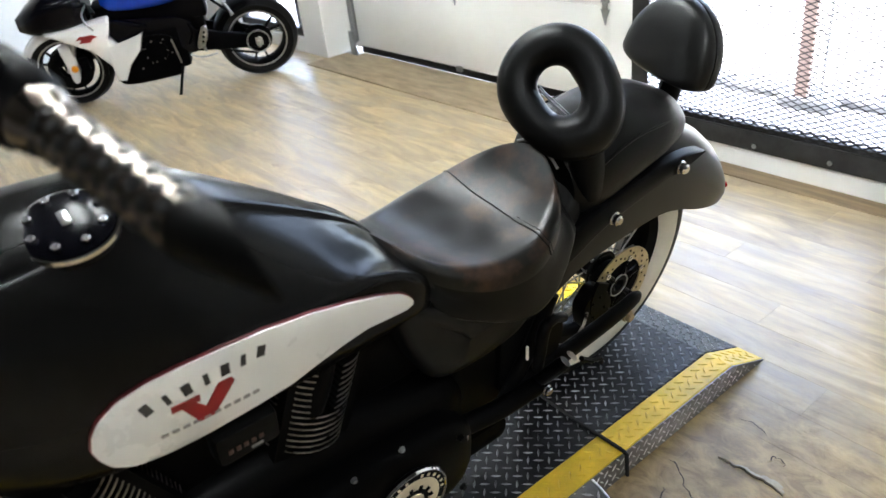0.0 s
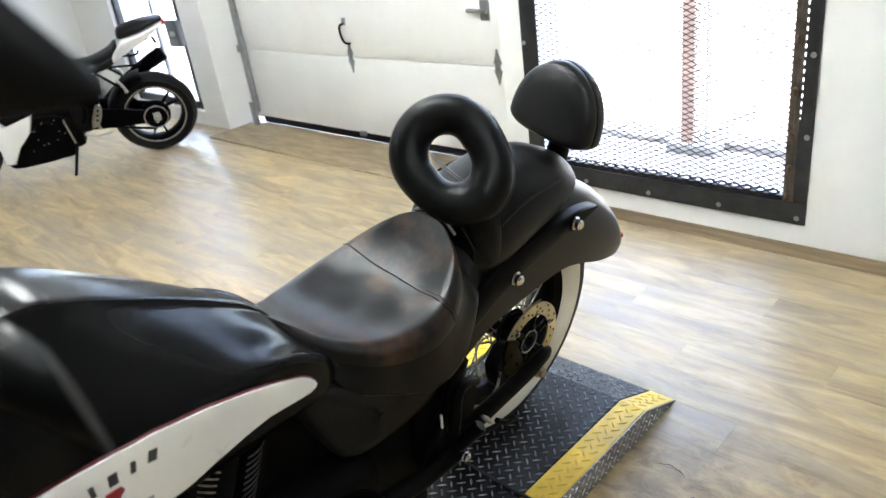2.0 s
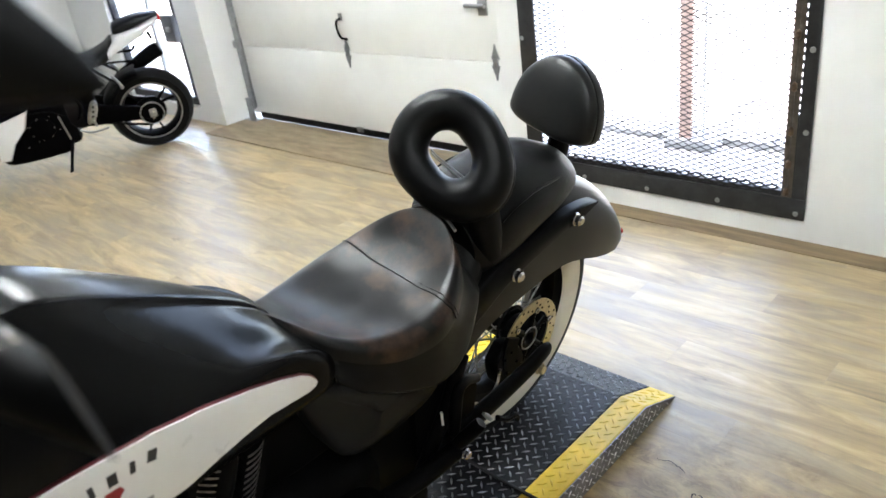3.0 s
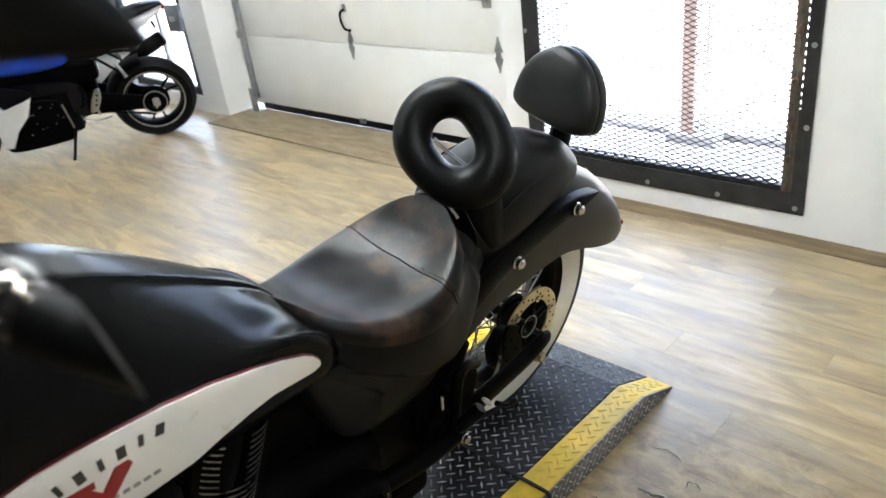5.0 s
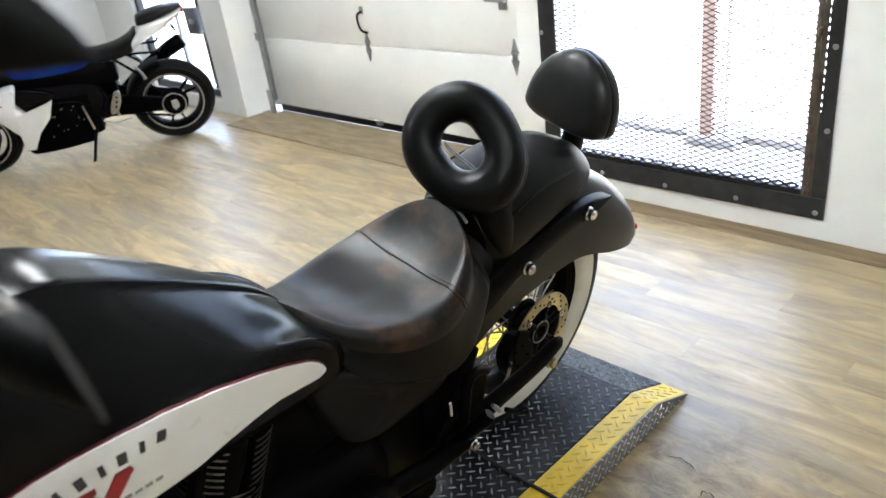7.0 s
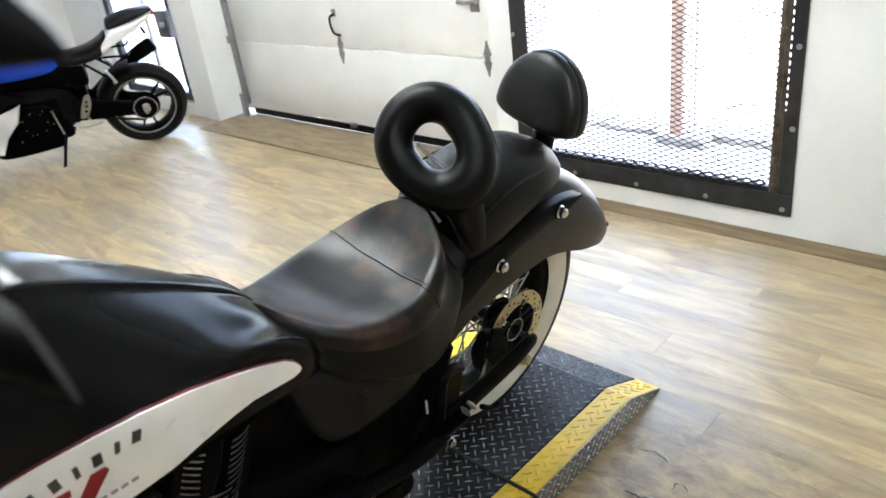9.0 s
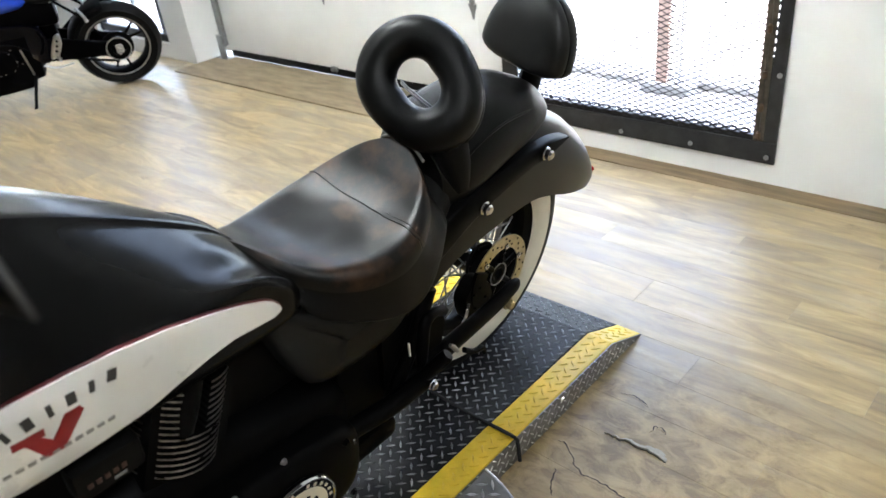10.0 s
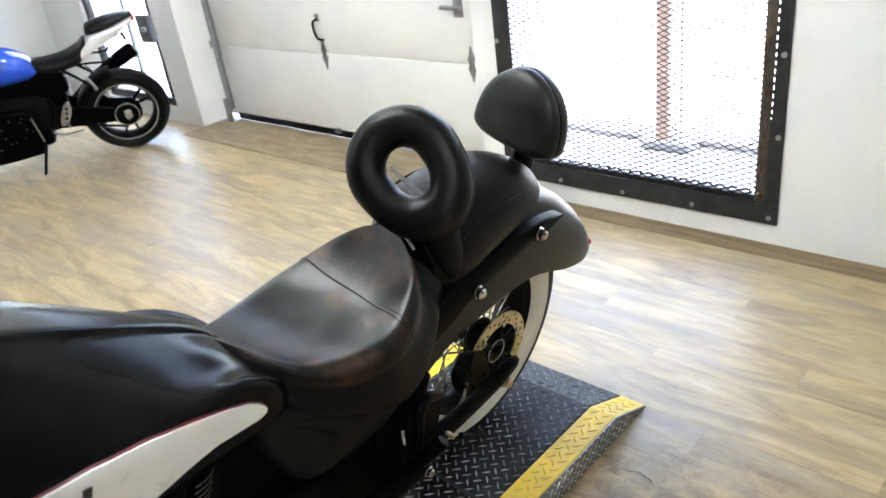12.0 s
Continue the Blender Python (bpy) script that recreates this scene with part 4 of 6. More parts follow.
part("backrest_stalk", tube([(0.075, -0.292, 0.93), (0.088, -0.285, 0.875), (0.098, -0.275, 0.82), (0.100, -0.262, 0.765)], [0.040, 0.040, 0.034, 0.026], 16, 16), M_RUBBER, bk)
for dz in (0.0, -0.007):
    part("backrest_bracket", tube([(-0.080, -0.250, 0.944 + dz), (-0.062, -0.250, 0.934 + dz), (0.020, -0.250, 0.908 + dz), (0.022, -0.24, 0.85)], 0.0021, 0, 6), M_STEEL, bk, "bent steel bracket strip")
# sissy bar pad
def dome_pad(centre, W, H, T, tilt, turn, roll):
    """Cushion with a flat foot, two rounded lower corners and an arched head."""
    out = []
    for k in range(64):
        a = 2 * math.pi * k / 64
        cx, cz = math.cos(a), math.sin(a)
        if cz >= 0:
            x, z = W / 2 * math.copysign(abs(cx) ** 1.12, cx), H * 0.80 * abs(cz) ** 0.92
        else:
            x, z = W / 2 * math.copysign(abs(cx) ** 0.62, cx), -H * 0.20 * abs(cz) ** 0.85
        out.append((x, z))
    m = Matrix.Translation(centre) @ Matrix.Rotation(radians(turn), 4, "Z") @ Matrix.Rotation(radians(tilt), 4, "X") @ Matrix.Rotation(radians(roll), 4, "Y")
    rings = []
    for f, d in ((0.02, -0.50), (0.35, -0.498), (0.62, -0.48), (0.80, -0.43), (0.91, -0.34), (0.965, -0.22), (0.985, -0.06), (0.982, 0.0), (0.955, 0.015), (0.955, 0.03), (0.99, 0.045), (1.0, 0.12), (0.995, 0.28), (0.96, 0.42), (0.85, 0.48), (0.6, 0.5), (0.02, 0.5)):
        rings.append([m @ Vector((x * f, d * T, z * f + 0.0012 * math.sin(9 * x / W) * (1 - f))) for x, z in out])
    return skin(rings)


part("sissy_pad", dome_pad((-0.012, 0.098, 0.929), 0.258, 0.190, 0.078, -12, -6, 5), M_LEATHER, bk, "black leather passenger backrest pad")
part("sissy_bar", tube([(0.0, 0.10, 0.80), (0.0, 0.118, 0.86), (0.0, 0.135, 0.93)], 0.022, 10, 10, flat=1.8), M_SATIN, bk)

# fuel tank
# stations: y, then (x, z) from the crown over the spine's ridge, the flank, the ledge and the side to the belly
TANK = [
    (-1.5, (0, 1.06), (0.05, 1.055), (0.06, 1.048), (0.08, 1.025), (0.095, 0.995), (0.105, 0.965), (0.112, 0.93), (0.115, 0.9), (0.115, 0.87), (0.1, 0.82), (0.05, 0.8)),
    (-1.4, (0, 1.095), (0.1, 1.075), (0.107, 1.068), (0.124, 1.045), (0.14, 1.005), (0.15, 0.965), (0.156, 0.92), (0.158, 0.88), (0.156, 0.84), (0.13, 0.78), (0.06, 0.74)),
    (-1.3, (0, 1.105), (0.115, 1.07), (0.121, 1.062), (0.139, 1.035), (0.156, 0.992), (0.166, 0.948), (0.172, 0.9), (0.174, 0.86), (0.171, 0.82), (0.15, 0.75), (0.08, 0.705)),
    (-1.2, (0, 1.102), (0.094, 1.078), (0.101, 1.069), (0.131, 1.03), (0.154, 0.989), (0.17, 0.949), (0.178, 0.91), (0.181, 0.88), (0.177, 0.825), (0.155, 0.745), (0.08, 0.695)),
    (-1.12, (0, 1.089), (0.071, 1.08), (0.077, 1.071), (0.112, 1.029), (0.14, 0.988), (0.16, 0.949), (0.173, 0.919), (0.18, 0.9), (0.177, 0.84), (0.155, 0.74), (0.08, 0.69)),
    (-1.04, (0, 1.054), (0.056, 1.044), (0.062, 1.036), (0.098, 1.002), (0.129, 0.967), (0.152, 0.934), (0.168, 0.909), (0.177, 0.893), (0.173, 0.835), (0.152, 0.735), (0.08, 0.685)),
    (-0.96, (0, 1.007), (0.043, 0.995), (0.048, 0.988), (0.085, 0.961), (0.116, 0.934), (0.142, 0.908), (0.159, 0.888), (0.17, 0.875), (0.167, 0.82), (0.148, 0.73), (0.08, 0.68)),
    (-0.88, (0, 0.955), (0.03, 0.943), (0.035, 0.938), (0.069, 0.918), (0.104, 0.899), (0.131, 0.887), (0.15, 0.876), (0.16, 0.856), (0.158, 0.81), (0.142, 0.725), (0.08, 0.675)),
    (-0.8, (0, 0.893), (0.014, 0.882), (0.02, 0.879), (0.057, 0.865), (0.094, 0.849), (0.118, 0.846), (0.136, 0.85), (0.147, 0.832), (0.149, 0.79), (0.138, 0.725), (0.08, 0.675)),
    (-0.76, (0, 0.850), (0.012, 0.845), (0.018, 0.843), (0.054, 0.835), (0.089, 0.823), (0.112, 0.82), (0.131, 0.826), (0.143, 0.809), (0.145, 0.775), (0.134, 0.72), (0.08, 0.68)),
    (-0.73, (0, 0.795), (0.02, 0.795), (0.035, 0.795), (0.06, 0.795), (0.085, 0.795), (0.106, 0.797), (0.124, 0.802), (0.136, 0.788), (0.138, 0.76), (0.128, 0.715), (0.08, 0.685)),
    (-0.705, (0, 0.76), (0.02, 0.76), (0.035, 0.76), (0.058, 0.761), (0.076, 0.764), (0.092, 0.767), (0.106, 0.77), (0.117, 0.76), (0.12, 0.74), (0.114, 0.712), (0.08, 0.695)),
    (-0.693, (0, 0.748), (0.016, 0.748), (0.03, 0.748), (0.045, 0.748), (0.058, 0.748), (0.07, 0.748), (0.081, 0.747), (0.088, 0.74), (0.089, 0.73), (0.084, 0.715), (0.06, 0.7))]
TN = 100


def eased(line, passes):
    """The same line with its small waves taken out; the ends stay."""
    for _ in range(passes):
        line = [line[0]] + [(a + b * 2 + c) / 4 for a, b, c in zip(line, line[1:], line[2:])] + [line[-1]]
    return line


TLINES = [eased(spline([(s[0], s[1 + j][0], s[1 + j][1]) for s in TANK], TN), 45 if 2 < j < 7 else 14) for j in range(11)]


def tank_section(k):
    """Half outline of the tank at the k-th of its cuts, from crown to belly."""
    P = [TLINES[j][k] for j in range(11)]
    # the spine ends in a rolled lip, fading out towards the tail
    lip = 0.0035 * min(1.0, P[1].y / 0.04)
    top = [(P[0].y + (P[1].y - P[0].y) * u, P[0].z + (P[1].z - P[0].z) * u * u + lip * v) for u, v in ((0, 0), (0.25, 0.05), (0.5, 0.25), (0.68, 0.6), (0.8, 0.9), (0.88, 1.0), (0.94, 0.85), (0.98, 0.4), (1.0, -0.1))]
    low = spline([(P[j].y, P[j].z, 0) for j in range(2, 11)], 56)
    return top + [(p.x, p.y) for p in low]


TCUT = [(TLINES[0][k].x, tank_section(k)) for k in range(TN)]


def tank_x(y, z):
    k = min(range(TN), key=lambda i: abs(TCUT[i][0] - y))
    k2 = min(TN - 1, k + 1) if TCUT[k][0] < y else max(0, k - 1)
    out = []
    for q in (k, k2):
        low = sorted((zz, x) for x, zz in TCUT[q][1][14:])
        out.append(float(np.interp(z, [v[0] for v in low], [v[1] for v in low])))
    d = TCUT[k2][0] - TCUT[k][0]
    f = min(1.0, max(0.0, (y - TCUT[k][0]) / d)) if abs(d) > 1e-6 else 0.0
    return out[0] + (out[1] - out[0]) * f


rings = [[Vector((x, y, z)) for x, z in half] + [Vector((-x, y, z)) for x, z in reversed(half[1:])] for y, half in TCUT]
tank = part("fuel_tank", skin(rings), M_TANKPAINT, bk, "satin black fuel tank with a raised spine", angle=62)
PANEL_TOP = [(-1.303, 0.838), (-1.297, 0.862), (-1.283, 0.882), (-1.256, 0.899), (-1.217, 0.907), (-1.175, 0.9085), (-1.11, 0.907), (-1.05, 0.901), (-0.972, 0.884), (-0.90, 0.861), (-0.845, 0.838), (-0.80, 0.815), (-0.783, 0.801), (-0.773, 0.788), (-0.770, 0.780)]
PANEL_LOW = [(-1.303, 0.838), (-1.299, 0.815), (-1.288, 0.788), (-1.262, 0.763), (-1.21, 0.747), (-1.16, 0.747), (-1.11, 0.751), (-1.06, 0.754), (-1.02, 0.757), (-0.975, 0.771), (-0.92, 0.780), (-0.87, 0.783), (-0.82, 0.775), (-0.785, 0.770), (-0.772, 0.774), (-0.770, 0.780)]


def teardrop(s, grow=0.0):
    """Upper and lower edge of the panel at s from 0 (front) to 1 (tail)."""
    y = -1.303 + 0.533 * s
    zu = float(np.interp(y, [p[0] for p in PANEL_TOP], [p[1] for p in PANEL_TOP]))
    zl = float(np.interp(y, [p[0] for p in PANEL_LOW], [p[1] for p in PANEL_LOW]))
    return y + grow * math.copysign(abs(2 * s - 1) ** 8, s - 0.5), zu + grow, zl - grow


def tank_panel(name, grow, lift, material, parent, label=""):
    rings = []
    for k in range(61):
        s = 0.5 - 0.5 * math.cos(math.pi * k / 60)
        y, zu, zl = teardrop(s, grow)
        row = [Vector((tank_x(y, z) + lift, y, z)) for z in (zl + (zu - zl) * j / 12 for j in range(13))]
        back = [p - Vector((lift + 0.006, 0, 0)) for p in reversed(row)]
        rings.append(row + back)
    return part(name, skin(rings), material, parent, label, angle=50)


for s in (1, -1):
    pin = tank_panel("pinstripe", 0.0016, 0.0045, M_PIN, tank, "maroon pinstripe round the panel")
    pn = tank_panel("side_panel", 0.0, 0.0070, M_PANEL, tank, "cream white teardrop tank panel")
    if s < 0:
        for o in (pin, pn):
            o.data.transform(Matrix.Diagonal((-1, 1, 1, 1)))
            o.data.flip_normals()


def plaque(name, y, z, ly, lz, ang, material, parent, lift=0.0088, shape=None):
    """A small flat print on the panel, following the tank."""
    ca, sa = math.cos(ang), math.sin(ang)
    pts = shape or [(-ly / 2, -lz / 2), (ly / 2, -lz / 2), (ly / 2, lz / 2), (-ly / 2, lz / 2)]
    low, top = [], []
    for u, v in pts:
        yy, zz = y + u * ca - v * sa, z + u * sa + v * ca
        x = tank_x(yy, zz)
        low.append(Vector((x + 0.005, yy, zz)))
        top.append(Vector((x + lift, yy, zz)))
    return part(name, skin([low, top]), material, parent, smooth=False)


# the maker's name is left as plain bars, the emblem as a red chevron
for k in range(7):
    f = (k - 3) / 3
    plaque("print_bar", -1.145 + 0.083 * f, 0.8725 - 0.002 * f * f + 0.001 * f, 0, 0, 0.05 - 0.30 * f, M_INK, tank, shape=[(-0.0035, -0.0095), (0.0035, -0.0095), (0.0035, 0.0095), (-0.0035, 0.0095)] if k % 2 else [(-0.0062, -0.0095), (0.0062, -0.0095), (0.0062, 0.0095), (-0.0062, 0.0095)])
plaque("emblem", -1.152, 0.825, 0, 0, -0.05, M_RED, tank, shape=[(-0.048, 0.026), (-0.048, 0.014), (-0.034, 0.014), (-0.012, -0.030), (0.010, -0.030), (0.044, 0.022), (0.040, 0.030), (0.020, 0.030), (0.000, -0.004), (-0.014, 0.014), (-0.008, 0.014), (-0.008, 0.026)])
for k in range(10):
    plaque("print_bar", -1.215 + 0.0152 * k, 0.803 - 0.0011 * k, 0.010, 0.006, -0.04, M_GREYINK, tank)

# filler cap: black domed disc with a thin bright rim and small bright bolt heads
CAP = Matrix.Translation((0.066, -1.222, 1.088)) @ Matrix.Rotation(radians(12), 4, "Y") @ Matrix.Rotation(radians(5), 4, "X")
cap = part("filler_cap", lathe([(0.018, 0.0005), (0.017, 0.022), (0.013, 0.044), (0.008, 0.056), (-0.012, 0.058)], "z", 48), M_BLACKP, tank, "glossy black domed filler cap")
cap.data.transform(CAP)
rg = part("cap_rim", lathe([(0.004, 0.0575), (0.0075, 0.0585), (0.0065, 0.0605), (0.001, 0.0615), (-0.004, 0.0585)], "z", 48, closed=True), M_CHROME, cap, "thin chrome rim")
rg.data.transform(CAP)
for k in range(8):
    a = k * math.pi / 4 + 0.2
    b8 = part("cap_bolt", disc(0.0055, 0.007, "z", (0.044 * math.cos(a), 0.044 * math.sin(a), 0.0155), 10), M_CHROME, cap, "chrome bolt head")
    b8.data.transform(CAP)
kb = part("cap_tab", box(-0.012, 0.012, -0.006, 0.006, 0.017, 0.021, 0.002), M_STEEL, cap)
kb.data.transform(CAP)

# engine: two finned cylinders, crankcase and primary cover
part("engine_block", pad([(-1.36, 0.09, 0.50, 0.20, 0), (-1.25, 0.13, 0.54, 0.17, 0), (-0.95, 0.14, 0.55, 0.16, 0), (-0.70, 0.13, 0.48, 0.18, 0), (-0.58, 0.08, 0.42, 0.22, 0)], 4), M_SATIN, bk)
for tilt, yb, n0 in ((radians(-18), -0.982, 15), (radians(24), -1.265, 15)):
    m = Matrix.Translation((0.0, yb, 0.515)) @ Matrix.Rotation(tilt, 4, "X")
    bm = bmesh.new()
    r = [m @ Vector(p) for p in ((-0.10, -0.075, 0), (0.115, -0.075, 0), (0.115, 0.075, 0), (-0.10, 0.075, 0))]
    q = [m @ Vector(p) for p in ((-0.10, -0.075, 0.22), (0.115, -0.075, 0.22), (0.115, 0.075, 0.22), (-0.10, 0.075, 0.22))]
    skin([r, q], bm=bm)
    cyl = part("cylinder", bm, M_SATIN, bk, smooth=False)
    for k in range(n0):
        z = 0.02 + k * 0.0128
        # low fins run right round the barrel, high ones leave room for the pushrod cover
        for a0, a1 in ((-82, -24), (8, 80)) if k > 6 else ((-84, 82),):
            arc = [radians(a0 + (a1 - a0) * i / 12) for i in range(13)]
            rim = [(0.062 + 0.076 * math.cos(a), 0.080 * math.sin(a)) for a in arc]
            root = [(0.0, 0.080 * math.sin(a) * 0.7) for a in reversed(arc)]
            bm = skin([[Vector((x, y, zz)) for x, y in rim + root] for zz in (z, z + 0.0042)])
            f = part("fin", bm, M_SATIN, cyl, smooth=False)
            f.data.transform(m)
            edge = [[Vector((x, y, zz)) for x, y in rim] for zz in (z + 0.0006, z + 0.0036)]
            out = [[p + Vector((0.0014 * math.cos(a), 0.0014 * math.sin(a), 0)) for p, a in zip(r, arc)] for r in edge]
            bm = skin([edge[0], out[0], out[1], edge[1]], closed=False)
            g = part("fin_edge", bm, M_FIN, cyl, "machined bright fin edge", smooth=False)
            g.data.transform(m)
    cover = part("pushrod_cover", tube([(0.118, -0.020, 0.105), (0.120, -0.018, 0.16), (0.118, -0.016, 0.225)], [0.020, 0.022, 0.020], 8, 14), M_SATIN, cyl)
    cover.data.transform(m)
pc = part("primary_cover", pad([(-1.42, 0.02, 0.44, 0.24, 0), (-1.36, 0.045, 0.475, 0.20, 0), (-1.15, 0.058, 0.49, 0.185, 0), (-0.90, 0.058, 0.465, 0.20, 0), (-0.72, 0.052, 0.435, 0.215, 0), (-0.655, 0.035, 0.40, 0.25, 0), (-0.64, 0.01, 0.36, 0.29, 0)], 3.5), M_SATIN, bk, "satin black primary cover")
pc.data.transform(Matrix.Translation((0.15, 0, 0)))
BC = Vector((0.208, -0.836, 0.325))
bd = part("round_badge", disc(0.092, 0.014, "x", BC, 48, 0.004), M_SATIN, pc, "round cream and black engine badge")
part("badge_rim", lathe([(0.004, 0.084), (0.009, 0.087), (0.009, 0.090), (0.004, 0.092)], "x", 56, BC, closed=True), M_CHROME, bd)
part("badge_field", lathe([(0.0072, 0.028), (0.0082, 0.028), (0.0082, 0.070), (0.0072, 0.070)], "x", 48, BC, closed=True), M_BADGE, bd)
part("badge_centre", disc(0.031, 0.004, "x", BC + Vector((0.0088, 0, 0)), 32), M_BADGE, bd)
bm = lathe([(0.0084, 0.031), (0.0092, 0.031), (0.0092, 0.042), (0.0084, 0.042)], "x", 36, BC, closed=True)
for k in range(12):
    a = 2 * math.pi * k / 12
    d = Vector((0, math.cos(a), math.sin(a)))
    tube([BC + Vector((0.0088, 0, 0)) + d * 0.041, BC + Vector((0.0088, 0, 0)) + d * 0.051], 0.0045, sides=4, bm=bm, flat=1)
part("badge_gear", bm, M_SATIN, bd)
for k in range(26):
    a = 2 * math.pi * k / 26
    if k % 13 in (6, 12):
        continue
    p = BC + Vector((0.0080, 0.0775 * math.cos(a), 0.0775 * math.sin(a)))
    b2 = part("badge_mark", box(-0.0008, 0.0008, -0.0035, 0.0035, -0.003, 0.003), M_BADGE, bd, smooth=False)
    b2.matrix_basis = Matrix.Translation(p) @ Matrix.Rotation(a, 4, "X")
for y, z in ((-0.70, 0.415), (-0.69, 0.245), (-0.98, 0.20)):
    bolt("cover_bolt", (0.203, y, z), 0.007, pc, M_SATIN, "x", "", 6)

# swingarm, peg bracket, lower frame
for s in (1, -1):
    sw = part("swingarm", tube([(s * 0.105, -0.47, 0.300), (s * 0.11, -0.33, 0.315), (s * 0.11, -0.20, 0.325), (s * 0.11, -0.09, 0.338), (s * 0.108, -0.035, 0.348), (s * 0.106, -0.008, 0.345), (s * 0.104, 0.004, 0.338)], [0.034, 0.031, 0.029, 0.028, 0.026, 0.020, 0.006], 24, 14, flat=0.6), M_SATIN, bk)
    bolt("axle_nut", (s * 0.118, -0.055, 0.315), 0.014, sw, M_DISC, "x", "brass-toned axle nut", 6)
    pb = part("peg_bracket", tube([(s * 0.155, -0.685, 0.375), (s * 0.16, -0.55, 0.352), (s * 0.155, -0.41, 0.338)], 0.023, 14, 14), M_SATIN, bk)
    bolt("bracket_bolt", (s * 0.178, -0.672, 0.372), 0.011, pb, M_CHROME, "x", "chrome bolt", 8)
    bolt("bracket_bolt", (s * 0.178, -0.418, 0.338), 0.011, pb, M_CHROME, "x", "chrome bolt", 8)
    part("frame_rail", tube([(s * 0.12, -0.50, 0.30), (s * 0.12, -0.42, 0.44), (s * 0.118, -0.37, 0.56)], 0.018, 14, 10), M_SATIN, bk)
    fp = part("passenger_peg", tube([(s * 0.150, -0.430, 0.345), (s * 0.165, -0.417, 0.368), (s * 0.190, -0.395, 0.412), (s * 0.196, -0.388, 0.424)], [0.013, 0.017, 0.0175, 0.014], 10, 14), M_SATIN, bk, "black rubber passenger peg")
    part("peg_tip", tube([(s * 0.199, -0.386, 0.452), (s * 0.202, -0.375, 0.438), (s * 0.204, -0.366, 0.424)], [0.004, 0.0065, 0.005], 6, 10), M_STEEL, fp, "bright metal peg tip")
    part("peg_hook", tube([(s * 0.195, -0.33, 0.395), (s * 0.20, -0.30, 0.372), (s * 0.20, -0.268, 0.362), (s * 0.20, -0.258, 0.340)], 0.007, 10, 8), M_SATIN, fp)
for y, z, q in ((-0.837, 0.478, M_STEEL), (-0.944, 0.478, M_STEEL), (-1.03, 0.468, M_STEEL), (-1.12, 0.46, M_STEEL)):
    bolt("cover_bolt", (0.192, y, z), 0.0055, pc, q, "x", "small bright cover bolt", 8)
shp = [(-0.125, 0.375), (-0.105, 0.385), (-0.062, 0.360), (-0.030, 0.300), (-0.050, 0.230), (-0.120, 0.250), (-0.150, 0.330)]
P = spline([(0, y, z) for y, z in shp + [shp[0]]], 40)[:-1]
cen = sum(P, Vector()) / len(P)
cal = part("brake_caliper", skin([[Vector((x, cen.y + (p.y - cen.y) * f, cen.z + (p.z - cen.z) * f)) for p in P] for x, f in ((0.006, 0.94), (0.010, 1.0), (0.040, 1.0), (0.048, 0.93), (0.050, 0.5))]), M_SATIN, bk, "black brake caliper", angle=35)
for y, z in ((-0.120, 0.345), (-0.095, 0.355), (-0.110, 0.295), (-0.070, 0.31)):
    bolt("caliper_bolt", (0.052, y, z), 0.0045, cal, M_SATIN, "x", "", 6)
part("brake_hose", tube([(0.050, -0.135, 0.325), (0.062, -0.160, 0.300), (0.070, -0.190, 0.290), (0.082, -0.235, 0.300), (0.09, -0.30, 0.335)], 0.004, 14, 6), M_FIN, cal, "braided steel brake hose")
rings = []
for k in range(19):
    a = radians(150 + 165 * k / 18)
    d = Vector((0, math.cos(a), math.sin(a)))
    q = Vector(WC) + Vector((0.122, 0, 0))
    rings.append([q + d * 0.075, q + d * 0.130, q + d * 0.130 + Vector((0.010, 0, 0)), q + d * 0.075 + Vector((0.010, 0, 0))])
part("caliper_bracket", skin(rings), M_SATIN, cal, smooth=False)
shp = [(-0.50, 0.33), (-0.50, 0.62), (-0.42, 0.68), (-0.36, 0.655), (-0.375, 0.60), (-0.395, 0.54), (-0.385, 0.47), (-0.32, 0.45), (-0.30, 0.40), (-0.33, 0.31), (-0.42, 0.29)]
for s in (1, -1):
    P = spline([(0, y, z) for y, z in shp + [shp[0]]], 40)[:-1]
    part("frame_plate", skin([[Vector((s * x, p.y, p.z)) for p in P] for x in (0.080, 0.104, 0.108)]), M_SATIN, bk, "black rear frame plate", angle=30)
    arm = part("shock_link", tube([(s * 0.125, -0.325, 0.470), (s * 0.135, -0.372, 0.500), (s * 0.142, -0.408, 0.495), (s * 0.142, -0.414, 0.43), (s * 0.140, -0.414, 0.372)], [0.012, 0.013, 0.015, 0.015, 0.013], 18, 10), M_SATIN, bk)
    part("link_pin", tube([(s * 0.150, -0.463, 0.442), (s * 0.150, -0.467, 0.482)], 0.0030, sides=8), M_WHITEWALL, arm, "pale link pin")
part("frame_backbone", box(-0.075, 0.075, -1.28, -0.48, 0.50, 0.73, 0.02), M_SATIN, bk, "black frame backbone")
part("rear_frame_box", box(-0.075, 0.075, -0.50, -0.34, 0.42, 0.70, 0.02), M_SATIN, bk)
# breather plate between tank and cylinders
bp = part("breather_plate", box(0.105, 0.150, -1.15, -1.04, 0.635, 0.700, 0.012), M_RUBBER, bk)
for k in range(5):
    part("plate_bar", box(0.1505, 0.1518, -1.132 + k * 0.013, -1.124 + k * 0.013, 0.662, 0.672, 0.0004), M_BRASSP, bp, "dull brown bar")
part("plate_bar", box(0.1505, 0.1522, -1.095, -1.075, 0.650, 0.656, 0.0005), M_GREYINK, bp)
